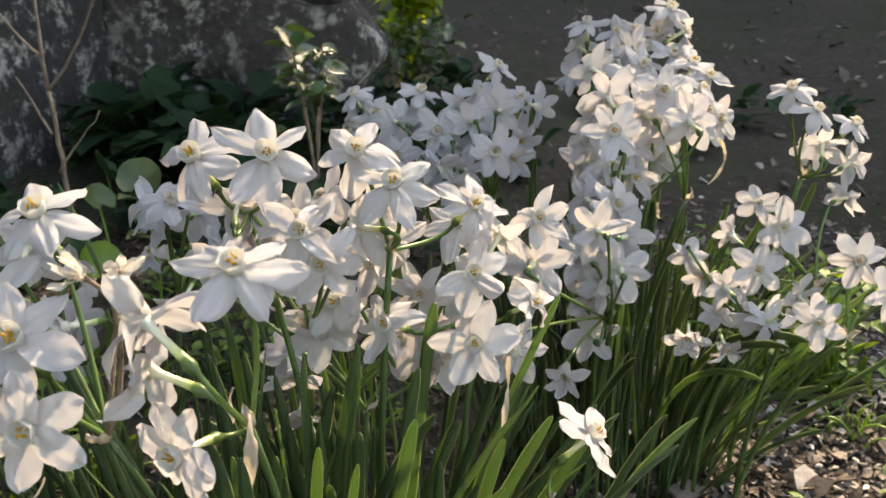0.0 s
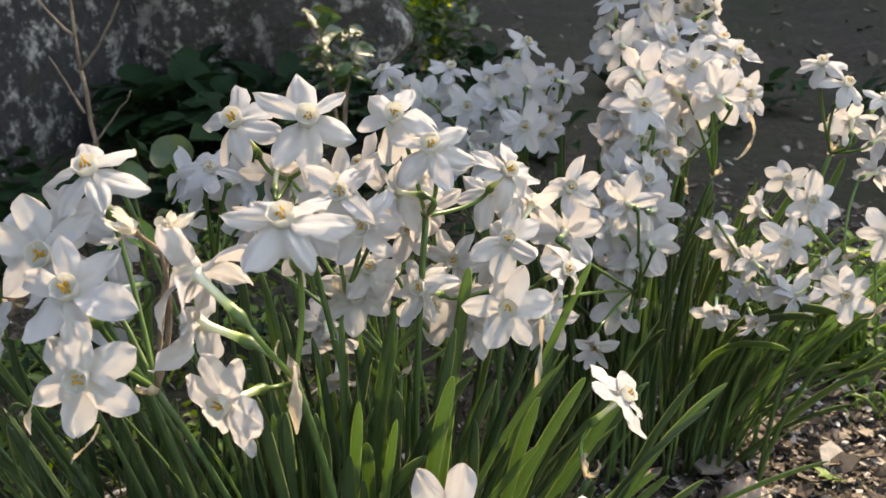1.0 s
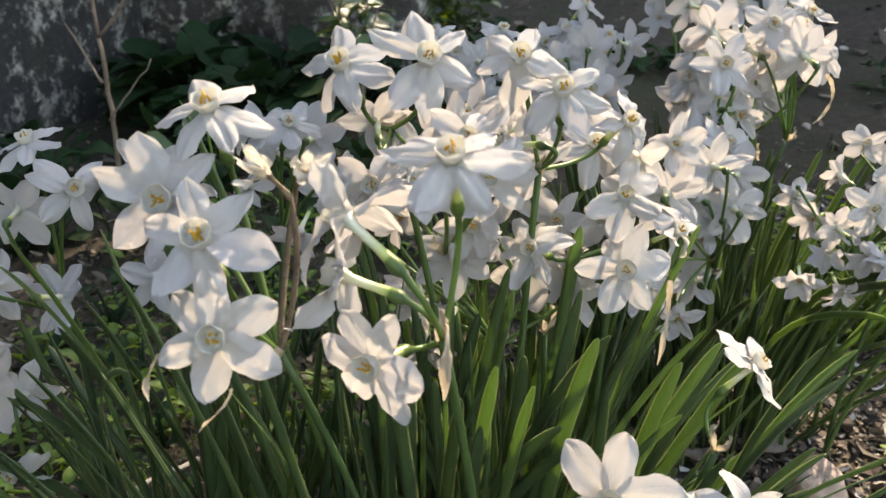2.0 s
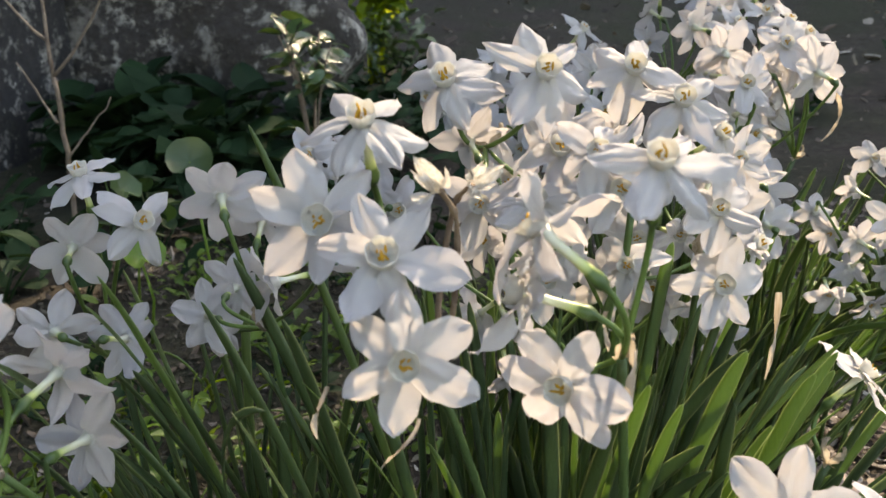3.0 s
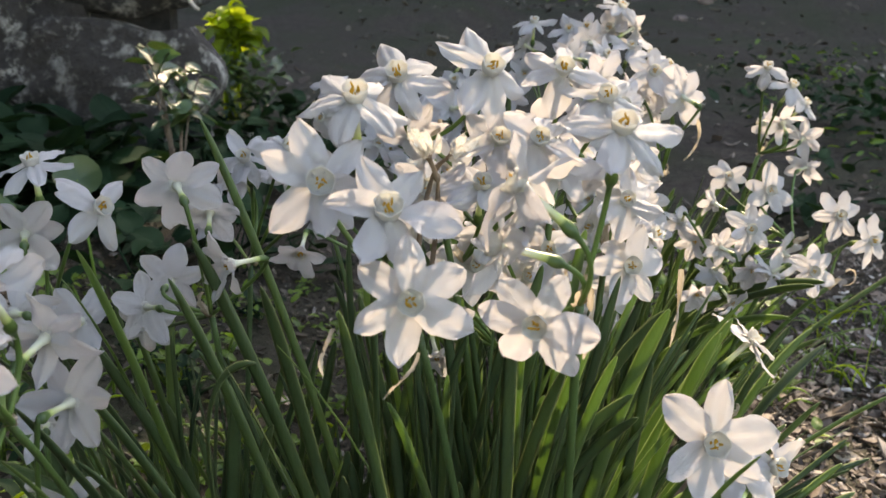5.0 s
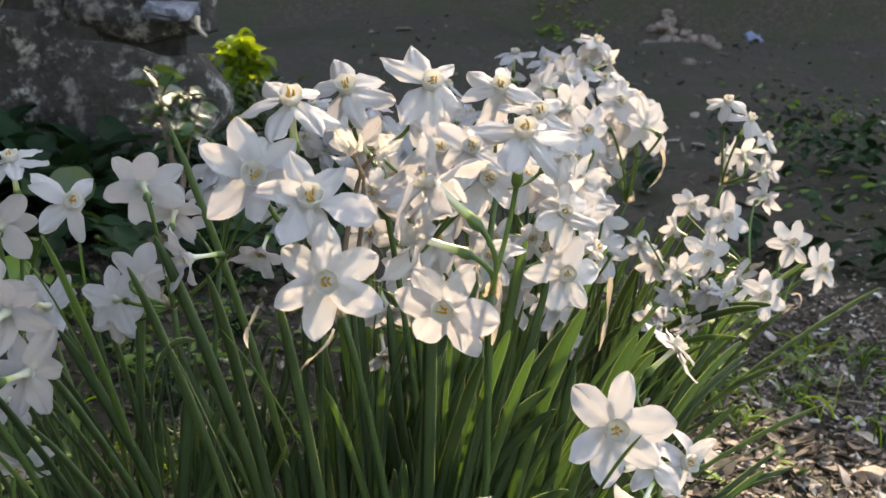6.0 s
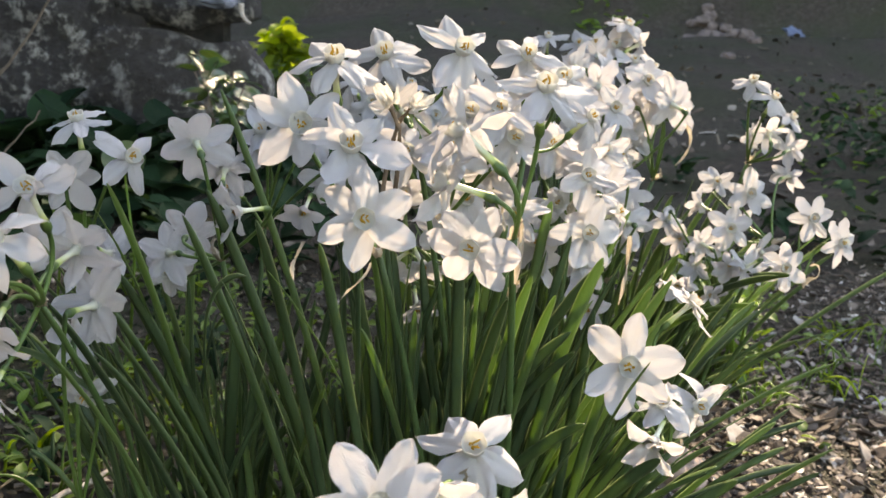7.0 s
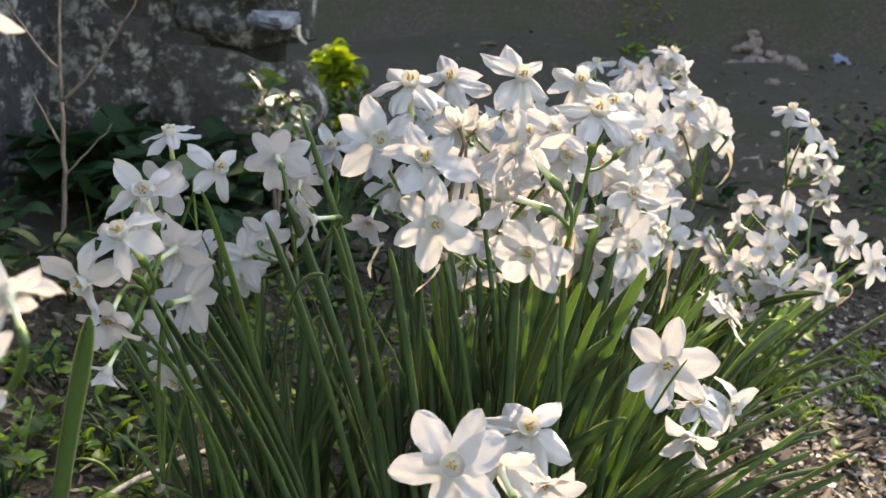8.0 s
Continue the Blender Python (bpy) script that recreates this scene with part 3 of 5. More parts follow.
narcissus(LEFT, (-0.165, 0.271, 0.333), [
    (-0.1607, 0.2596, 0.3844, 177, 48, 53, 1.00, WAVY),
    (-0.1501, 0.2181, 0.3735, -164, 43, 31, 0.92, WAVY),
    (-0.1680, 0.2181, 0.3503, -157, -10, 51, 0.90, WAVY),
    (-0.1679, 0.2394, 0.3292, 174, -38, 51, 0.80, CUP),
    (-0.1690, 0.2390, 0.3040, -150, -62, 20, 0.62, CUP),
    (-0.1760, 0.3246, 0.3447, 6, 7, 4, 1.00, WAVY),
])
narcissus(LEFT, (-0.215, 0.388, 0.171), [
    (-0.1864, 0.3458, 0.2610, -179, -23, 48, 0.80, WAVY),
    (-0.2143, 0.3884, 0.2764, -28, -18, 30, 0.85, WAVY),
    (-0.1681, 0.3246, 0.3171, 9, -10, 26, 0.95, FLAT),
])
narcissus(NEAR, (-0.115, 0.069, 0.355), [
    (-0.0745, 0.0263, 0.3995, -52, 34, 24, 0.52, WAVY),
    (-0.0740, 0.0050, 0.3889, -40, 22, 12, 0.54, FLAT),
    (-0.0730, 0.0050, 0.3742, 27, -45, 7, 0.52, FLAT),
])
narcissus(RIGHT, (0.226, 0.889, 0.338), [
    (0.2142, 0.8315, 0.4191, 180, 60, 53, 0.88, BACK),
    (0.2326, 0.8198, 0.4054, 136, 56, 10, 0.88, BACK),
    (0.2629, 0.8890, 0.3840, 120, 47, 42, 0.85, BACK),
    (0.2394, 0.8677, 0.3690, 0, 19, 6, 0.90, WAVY),
    (0.2615, 0.8784, 0.3535, 26, -2, 59, 0.85, WAVY),
    (0.2270, 0.8890, 0.3665, -55, 20, 13, 0.80, WAVY),
])
narcissus(RIGHT, (0.242, 0.804, 0.274), [
    (0.2155, 0.7942, 0.3213, 170, 17, 3, 0.98, FLAT),
    (0.1940, 0.8600, 0.3215, 167, 23, 3, 0.80, FLAT),
    (0.2608, 0.8600, 0.3304, 40, -2, 0, 0.84, WAVY),
    (0.1996, 0.7825, 0.2907, 170, 17, 48, 0.98, FLAT),
    (0.2172, 0.8464, 0.2858, 151, -12, 26, 0.90, WAVY),
    (0.2100, 0.7825, 0.2524, 174, -33, 37, 0.85, CUP),
])
narcissus(RIGHT, (0.267, 0.782, 0.243), [
    (0.2683, 0.7772, 0.3051, 167, 17, 37, 0.95, FLAT),
    (0.2918, 0.7665, 0.2871, 146, 12, 44, 0.95, FLAT),
    (0.2436, 0.7495, 0.2653, 170, 11, 58, 0.95, FLAT),
    (0.2298, 0.7910, 0.2688, -28, -0, 20, 0.92, WAVY),
    (0.1998, 0.7633, 0.2623, -159, -22, 60, 0.85, CUP),
])
narcissus(RIGHT, (0.195, 0.804, 0.219), [
    (0.1766, 0.7825, 0.2750, -28, -0, 10, 0.85, WAVY),
    (0.1602, 0.8038, 0.2748, -154, -4, 43, 0.80, CUP),
    (0.1735, 0.7825, 0.2555, -24, -42, 23, 0.80, CUP),
    (0.1778, 0.8251, 0.3033, -35, 6, 11, 0.70, CUP),
    (0.1817, 0.7506, 0.2385, 154, -31, 40, 0.80, CUP),
    (0.1542, 0.7506, 0.2446, 173, -23, 23, 0.85, CUP),
    (0.2098, 0.7399, 0.2663, -45, -39, 32, 0.85, WAVY),
    (0.1474, 0.8038, 0.2928, 1, -41, 5, 0.80, CUP),
])
narcissus(BACKC, (-0.046, 0.878, 0.307), [
    (-0.0822, 0.8645, 0.3709, 159, 21, 38, 0.95, FLAT),
    (-0.0153, 0.8176, 0.3644, 149, 23, 35, 0.95, FLAT),
    (-0.1183, 0.9209, 0.3972, 141, 65, 33, 0.95, BACK),
    (-0.1692, 0.8784, 0.4001, -162, 53, 37, 0.80, BACK),
    (-0.1791, 0.8890, 0.3664, -156, 8, 4, 0.90, WAVY),
    (-0.1326, 0.8890, 0.3729, -32, -11, 40, 0.95, FLAT),
])
narcissus(BACKC, (-0.051, 0.921, 0.280), [
    (-0.0456, 0.9295, 0.4204, 108, 48, 30, 0.85, BACK),
    (-0.0564, 0.9103, 0.3997, 173, 41, 37, 0.90, BACK),
    (-0.0317, 0.8890, 0.3856, -9, -12, 13, 0.95, FLAT),
    (-0.0559, 0.8784, 0.3767, -33, -17, 50, 0.95, WAVY),
    (-0.0137, 0.8890, 0.3607, 136, -15, 40, 0.85, CUP),
    (-0.0035, 0.9103, 0.3878, 19, -21, 58, 0.85, CUP),
])
narcissus(BACKC, (-0.072, 0.857, 0.263), [
    (-0.0742, 0.8464, 0.3418, -32, 13, 17, 0.90, WAVY),
    (-0.0579, 0.8357, 0.3298, 142, -1, 24, 0.85, CUP),
    (0.0167, 0.5205, 0.3203, 159, 23, 53, 0.95, FLAT),
    (-0.1145, 0.8890, 0.3362, -167, 28, 43, 0.85, WAVY),
])
narcissus(BACKC, (0.110, 0.846, 0.328), [
    (0.1194, 0.8294, 0.4149, 159, 29, 58, 0.98, FLAT),
    (0.1422, 0.8102, 0.3959, -26, 6, 35, 1.00, FLAT),
    (0.1298, 0.9422, 0.4233, 128, 64, 28, 0.95, BACK),
    (0.1582, 0.8890, 0.3836, 144, 17, 39, 0.90, FLAT),
    (0.1408, 0.9103, 0.4049, 114, 42, 34, 0.90, BACK),
])
narcissus(BACKC, (0.080, 0.804, 0.332), [
    (0.0901, 0.7793, 0.3927, 159, 21, 33, 0.98, FLAT),
    (0.0754, 0.8357, 0.4080, -26, 13, 37, 1.05, FLAT),
    (0.0623, 0.8464, 0.3900, -44, -4, 9, 1.00, WAVY),
    (0.1106, 0.8677, 0.3568, 4, -17, 4, 0.90, WAVY),
    (0.0842, 0.8038, 0.3645, -36, -34, 17, 0.95, WAVY),
    (0.0779, 0.8038, 0.3461, -45, -39, 32, 0.90, WAVY),
])
narcissus(BACKC, (0.031, 0.996, 0.356), [
    (0.0087, 1.0338, 0.4274, -44, 15, 37, 0.90, WAVY),
    (0.0181, 1.0274, 0.4508, 171, 71, 22, 0.90, BACK),
    (0.0098, 1.0168, 0.3990, -170, 5, 58, 0.85, CUP),
    (0.0582, 0.9742, 0.4207, -26, 19, 49, 0.95, WAVY),
    (0.1036, 0.9849, 0.4667, 132, 60, 46, 1.00, BACK),
    (0.1166, 0.9850, 0.4470, 70, 25, 12, 0.90, WAVY),
    (0.0950, 0.9850, 0.4470, -140, 12, 33, 0.90, WAVY),
    (0.0540, 0.9955, 0.4443, -158, 45, 47, 0.85, BACK),
])
narcissus(BACKC, (0.090, 0.761, 0.249), [
    (0.0921, 0.7133, 0.3331, -27, -12, 24, 0.95, WAVY),
    (0.1061, 0.7293, 0.2996, -15, -12, 46, 0.95, FLAT),
    (0.0770, 0.7718, 0.2290, -21, -12, 22, 0.98, FLAT),
    (0.0736, 0.7399, 0.3047, -44, -4, 27, 0.90, WAVY),
    (0.0775, 0.6760, 0.2364, 173, -19, 50, 0.75, CUP),
    (0.0766, 0.5908, 0.3471, -6, -12, 22, 0.95, FLAT),
    (0.0698, 0.5695, 0.3001, -5, -48, 18, 0.85, CUP),
])
narcissus(BACKC, (0.087, 0.825, 0.284), [
    (0.0512, 0.8890, 0.4235, -38, 1, 17, 0.95, WAVY),
    (0.0800, 0.8890, 0.4143, 143, 40, 30, 0.95, WAVY),
    (0.0600, 0.8357, 0.3733, -169, 22, 42, 0.95, FLAT),
    (0.0946, 0.8251, 0.3718, -3, -12, 57, 0.95, WAVY),
    (0.0511, 0.8464, 0.3519, -170, 16, 54, 0.90, WAVY),
    (0.0989, 0.8251, 0.3468, 142, 5, 15, 0.90, WAVY),
])
narcissus(BACKC, (0.094, 0.761, 0.240), [
    (0.0689, 0.7825, 0.3372, -38, -5, 17, 0.95, WAVY),
    (0.0965, 0.7612, 0.3396, 146, 23, 34, 0.95, WAVY),
    (0.1050, 0.7506, 0.3191, 4, -17, 23, 0.95, FLAT),
    (0.0647, 0.7612, 0.3178, -169, 22, 8, 0.90, WAVY),
    (0.0930, 0.7399, 0.2840, -21, -29, 18, 0.95, WAVY),
    (0.0806, 0.7506, 0.2702, 177, 0, 21, 0.90, WAVY),
])
narcissus(BACKC, (0.135, 0.868, 0.319), [
    (0.1114, 0.9529, 0.4298, 157, 55, 44, 0.90, BACK),
    (0.1440, 0.9316, 0.4140, 127, 38, 27, 0.90, WAVY),
    (0.1237, 0.8464, 0.3824, -32, -5, 35, 0.95, WAVY),
    (0.1496, 0.8677, 0.3944, 139, 28, 52, 0.90, WAVY),
    (0.1285, 0.8357, 0.4022, -15, -0, 16, 0.95, FLAT),
    (0.1018, 0.8570, 0.3914, -32, 0, 45, 0.95, WAVY),
])
narcissus(BACKC, (0.112, 0.868, 0.303), [
    (0.0876, 0.9316, 0.4224, 149, 47, 42, 0.90, WAVY),
    (0.0708, 0.9955, 0.4458, 175, 48, 42, 0.90, BACK),
    (0.1148, 0.8677, 0.3674, 159, 18, 28, 0.85, WAVY),
    (0.1017, 0.8677, 0.3469, -15, -24, 0, 0.90, WAVY),
    (0.0734, 0.9742, 0.4325, -20, 6, 18, 0.95, WAVY),
])
narcissus(BACKC, (-0.108, 0.910, 0.268), [
    (-0.1522, 0.8890, 0.3804, 172, 29, 52, 0.95, WAVY),
    (-0.1606, 0.8890, 0.3534, -176, 17, 47, 0.90, WAVY),
    (-0.1256, 0.9103, 0.3721, -15, -0, 32, 0.95, FLAT),
    (-0.0757, 0.9103, 0.3864, 158, 41, 57, 0.90, WAVY),
    (-0.0476, 0.8890, 0.3766, 153, 23, 41, 0.95, WAVY),
    (-0.0246, 0.9103, 0.3787, 132, 27, 10, 0.90, WAVY),
])
narcissus(BACKC, (-0.065, 0.868, 0.271), [
    (-0.0880, 0.8464, 0.3285, 171, 6, 51, 0.90, WAVY),
    (-0.0542, 0.8570, 0.3378, -9, -18, 18, 0.90, WAVY),
    (-0.1226, 0.8677, 0.3457, 171, 18, 32, 0.90, FLAT),
    (-0.0714, 0.8784, 0.3558, -15, -24, 0, 0.90, WAVY),
    (-0.0147, 0.8677, 0.3483, 136, -2, 37, 0.85, CUP),
    (-0.0220, 0.9209, 0.3935, 137, 33, 36, 0.85, WAVY),
])
narcissus(NEAR, (-0.126, 0.069, 0.420), [
    (-0.0900, 0.0370, 0.4640, 19, 9, 51, 0.56, WAVY),
    (-0.1080, 0.0583, 0.4357, 14, -9, 21, 0.52, WAVY),
])
narcissus(FRONT, (0.022, 0.527, 0.282), [
    (0.0221, 0.5056, 0.3828, 164, 29, 51, 0.95, WAVY),
    (0.0061, 0.5162, 0.3666, -178, 16, 36, 0.95, WAVY),
    (0.0282, 0.5269, 0.3467, 158, 12, 16, 0.90, WAVY),
    (-0.0202, 0.5269, 0.3652, -29, 6, 20, 0.95, WAVY),
    (0.0489, 0.5375, 0.3467, 146, 0, 44, 0.85, CUP),
])
narcissus(FRONT, (-0.030, 0.538, 0.265), [
    (-0.0985, 0.5269, 0.3572, -171, 21, 57, 0.90, WAVY),
    (0.0127, 0.5375, 0.3996, 164, 49, 25, 0.90, BACK),
    (-0.0252, 0.5375, 0.3238, -16, -29, 45, 0.85, CUP),
    (0.0800, 0.5908, 0.3755, 151, 29, 38, 0.90, WAVY),
    (0.0191, 0.5695, 0.3087, 157, -6, 45, 0.85, WAVY),
    (0.0491, 0.5695, 0.3819, 164, 35, 46, 0.95, WAVY),
])


# ---------------------------------------------------------------- strap leaves


def strap(points, width, mat, turn=0.0, keel=0.25, tip=0.95):
    """A narcissus leaf along points: a thin strap, hollow on one side, with a blunt tip."""
    pts = [Vector(p) for p in points]
    n, verts, run = len(pts), [], 0.0
    total = sum((b - a).length for a, b in zip(pts, pts[1:]))
    for i, p in enumerate(pts):
        d = (pts[min(i + 1, n - 1)] - pts[max(i - 1, 0)]).normalized()
        side = d.cross(Vector((math.sin(turn), math.cos(turn), 0.02))).normalized()
        nor = side.cross(d)
        run += (p - pts[i - 1]).length if i else 0.0
        s = run / total
        w = width * (0.75 + 0.25 * min(1, s * 3)) * (1.0 if s < tip else math.sqrt(max(0.0, 1 - ((s - tip) / (1 - tip)) ** 2)))
        w = max(w, width * 0.06)
        th = 0.0007 * (1.3 - s)
        for u, lift in ((-1, 1), (-0.5, 0.25), (0, 0), (0.5, 0.25), (1, 1)):
            verts.append(p + side * (u * w / 2) + nor * (lift * w * keel * 0.5))
        for u, lift in ((0.5, 0.25), (0, 0), (-0.5, 0.25)):
            verts.append(p + side * (u * w / 2) + nor * (lift * w * keel * 0.5 - th))
    faces = grid_faces(n, 8, True) + [tuple(range(7, -1, -1)), tuple(range((n - 1) * 8, n * 8))]
    me = mesh_of("leaf", verts, faces, mat)
    me.attributes.new("margin", "FLOAT", "POINT").data.foreach_set("value", [1.0, 0.5, 0.0, 0.5, 1.0, 0.5, 0.0, 0.5] * n)
    return me


def leaf_points(base, tip, bow, n=14):
    base, tip = Vector(base), Vector(tip)
    mid = (base + tip) / 2 + Vector((-(tip.x - base.x), -(tip.y - base.y), 0)) * bow + Vector((0, 0, 0.06 * (tip - base).length + 0.12 * bow))
    steps = [0.9 * i / (n - 6) for i in range(n - 5)] + [0.935, 0.962, 0.981, 0.993, 1.0]
    return [bez(base, mid, tip, s) for s in steps]


def leaf_clump(label, centre, spread, count, top, lean, seed, aim=(0, 0), trim=0.0):
    """A tuft of leaves that fan out from a small patch of soil."""
    r = random.Random(seed)
    cx, cy = centre
    root = thing("narcissus_leaves", label, "leaf clump", "narcissus leaf clumps", (cx, cy, ground_z(cx, cy)))
    o = Vector(root.location)
    for _ in range(count):
        a, q = r.uniform(0, 2 * math.pi), math.sqrt(r.random())
        bx, by = cx + spread[0] * q * math.cos(a), cy + spread[1] * q * math.sin(a)
        h = r.uniform(top[0], top[1]) * (1.0 - trim * ramp_up(math.cos(a) * q, 0.15, 0.75))
        out = (lean + 0.75 * trim * 2 * ramp_up(math.cos(a) * q, -0.15, 0.6)) * q * r.uniform(0.3, 1.5) * h
        out = min(out, 0.135)
        if trim:
            out = out * (0.4 if math.cos(a) < 0 else 1.0)
            bx -= 0.06 * ramp_up(math.cos(a) * q, -0.2, 0.5)
        tx, ty = bx + math.cos(a) * out + aim[0] * h + r.gauss(0, 0.034), by + math.sin(a) * out * 0.55 + aim[1] * h + r.gauss(0, 0.012)
        base = Vector((bx, by, ground_z(bx, by) - 0.01)) - o
        tip = Vector((tx, ty, ground_z(bx, by) + h)) - o
        line = leaf_points(base, tip, r.uniform(0.0, 0.28))
        width, mat, turn, keel, end = r.uniform(0.0030, 0.0074), BROWNLEAF if r.random() < 0.002 else LEAF, r.gauss(0, 0.95), r.uniform(0.08, 0.45), r.uniform(0.86, 0.95)
        if any((p + o - c).length < 0.016 for p in line[6:] for c in CENTRES):
            continue                  # leaves part round the blooms
        part("leaf", strap(line, width, mat, turn, keel, end), root)
    return root


front_leaves = leaf_clump("dense tuft of upright dark green strap leaves", CLUMPS["front"], (0.105, 0.085), 330, (0.17, 0.335), 0.45, 1, (0.07, 0.0), trim=0.38)
left_leaves = leaf_clump("tuft of green strap leaves leaning outward", CLUMPS["left"], (0.08, 0.08), 90, (0.10, 0.25), 0.3, 2, (0.06, 0.0))
back_leaves = leaf_clump("dense tuft of sunlit green strap leaves", CLUMPS["back"], (0.10, 0.07), 130, (0.17, 0.32), 0.3, 3)
right_leaves = leaf_clump("tuft of green strap leaves leaning aside", CLUMPS["right"], (0.045, 0.05), 64, (0.10, 0.25), 0.45, 4, (0.40, -0.12))


def own_leaf(root, base, tip, bow, width, turn=0.0, mat=None):
    o = Vector(root.location)
    b = Vector((base[0], base[1], ground_z(*base) - 0.01)) - o
    part("leaf", strap(leaf_points(b, Vector(tip) - o, bow, 16), width * 0.66, mat or LEAF, turn, tip=0.90), root)


own_leaf(front_leaves, (-0.040, 0.465), (-0.154, 0.463, 0.416), 0.10, 0.0080, 0.2)
own_leaf(front_leaves, (0.025, 0.435), (0.079, 0.388, 0.344), 0.30, 0.0110, 0.1)
own_leaf(front_leaves, (0.055, 0.455), (0.108, 0.420, 0.323), 0.30, 0.0100, 0.3)
own_leaf(front_leaves, (-0.005, 0.425), (0.044, 0.367, 0.337), 0.25, 0.0090, 0.0)
own_leaf(front_leaves, (0.005, 0.425), (0.056, 0.378, 0.325), 0.25, 0.0080, 0.2)
own_leaf(front_leaves, (-0.015, 0.425), (0.033, 0.356, 0.327), 0.25, 0.0090, 0.0)
own_leaf(front_leaves, (-0.035, 0.425), (0.065, 0.388, 0.303), 0.35, 0.0100, 0.3)
own_leaf(front_leaves, (-0.025, 0.435), (0.068, 0.388, 0.292), 0.35, 0.0090, 0.2)
own_leaf(front_leaves, (0.050, 0.405), (0.099, 0.290, 0.322), 0.30, 0.0036, 1.4)
own_leaf(front_leaves, (0.050, 0.455), (0.077, 0.420, 0.307), 0.10, 0.0090, 0.0)
own_leaf(front_leaves, (0.090, 0.465), (0.177, 0.484, 0.297), 0.50, 0.0120, 1.3)
own_leaf(front_leaves, (0.090, 0.505), (0.182, 0.527, 0.291), 0.40, 0.0080, 0.8)
own_leaf(front_leaves, (0.090, 0.515), (0.167, 0.516, 0.296), 0.30, 0.0070, 0.5)
own_leaf(front_leaves, (-0.015, 0.415), (0.075, 0.356, 0.265), 0.40, 0.0100, 0.4)
own_leaf(front_leaves, (-0.015, 0.435), (0.080, 0.410, 0.336), 0.35, 0.0090, 0.2)
own_leaf(front_leaves, (-0.060, 0.425), (-0.148, 0.388, 0.352), 0.10, 0.0100, 0.3)
own_leaf(front_leaves, (-0.050, 0.415), (-0.096, 0.356, 0.359), 0.10, 0.0100, 0.2)
own_leaf(front_leaves, (-0.050, 0.445), (-0.147, 0.420, 0.362), 0.10, 0.0110, 0.1)
own_leaf(front_leaves, (-0.020, 0.405), (-0.063, 0.356, 0.349), 0.05, 0.0090, 0.1)
own_leaf(front_leaves, (0.000, 0.405), (-0.090, 0.356, 0.333), 0.30, 0.0040, 0.9)
own_leaf(left_leaves, (-0.140, 0.480), (-0.250, 0.388, 0.321), 0.20, 0.0080, 0.6)
own_leaf(left_leaves, (-0.160, 0.450), (-0.195, 0.335, 0.328), 0.10, 0.0090, 0.4)
own_leaf(left_leaves, (-0.140, 0.440), (-0.197, 0.303, 0.300), 0.30, 0.0120, 0.9)
own_leaf(left_leaves, (-0.220, 0.240), (-0.122, 0.143, 0.359), 0.10, 0.0140, 0.2, STEM)
own_leaf(left_leaves, (-0.140, 0.500), (-0.217, 0.410, 0.310), 0.10, 0.0080, 0.3)
own_leaf(left_leaves, (-0.130, 0.500), (-0.216, 0.442, 0.307), 0.05, 0.0090, 0.2)
own_leaf(left_leaves, (-0.140, 0.470), (-0.175, 0.356, 0.373), 0.10, 0.0090, 0.3)
own_leaf(left_leaves, (-0.180, 0.440), (-0.187, 0.303, 0.357), 0.30, 0.0100, 0.7)
own_leaf(left_leaves, (-0.160, 0.450), (-0.173, 0.335, 0.308), 0.30, 0.0110, 0.8)
own_leaf(left_leaves, (-0.160, 0.460), (-0.183, 0.356, 0.360), 0.30, 0.0090, 0.8)
own_leaf(back_leaves, (0.050, 0.890), (0.103, 0.782, 0.282), 0.10, 0.0090, 0.2)
own_leaf(back_leaves, (-0.010, 0.920), (-0.006, 0.910, 0.395), 0.05, 0.0090, 0.2)
own_leaf(back_leaves, (-0.010, 0.920), (-0.003, 0.889, 0.389), 0.05, 0.0080, -0.2)
own_leaf(back_leaves, (0.030, 0.860), (0.124, 0.697, 0.246), 0.10, 0.0090, 0.2)
own_leaf(right_leaves, (0.125, 0.880), (0.225, 0.676, 0.274), 0.40, 0.0090, 0.6)
own_leaf(right_leaves, (0.125, 0.880), (0.238, 0.697, 0.271), 0.50, 0.0100, 0.8)
own_leaf(right_leaves, (0.105, 0.870), (0.210, 0.676, 0.249), 0.40, 0.0080, 0.6)
own_leaf(left_leaves, (-0.100, 0.400), (-0.181, 0.303, 0.324), 0.10, 0.0097, 0.3)
own_leaf(left_leaves, (-0.090, 0.420), (-0.185, 0.335, 0.322), 0.15, 0.0105, 0.6)
own_leaf(left_leaves, (-0.080, 0.420), (-0.179, 0.356, 0.310), 0.10, 0.0090, 0.2)
own_leaf(left_leaves, (-0.120, 0.380), (-0.173, 0.271, 0.320), 0.20, 0.0105, 0.5)
own_leaf(left_leaves, (-0.100, 0.450), (-0.186, 0.388, 0.317), 0.10, 0.0090, -0.2)
own_leaf(left_leaves, (-0.080, 0.380), (-0.164, 0.314, 0.297), 0.20, 0.0105, 0.4)


def cubic(a, b, c, d, s):
    a, b, c, d = Vector(a), Vector(b), Vector(c), Vector(d)
    return a * (1 - s) ** 3 + b * 3 * s * (1 - s) ** 2 + c * 3 * s * s * (1 - s) + d * s ** 3


def bent_leaf(root, pts, width, turn=0.3):
    """A leaf that arches over and hangs its tip."""
    o = Vector(root.location)
    part("leaf", strap([cubic(*pts, i / 19) - o for i in range(20)], width, LEAF, turn), root)


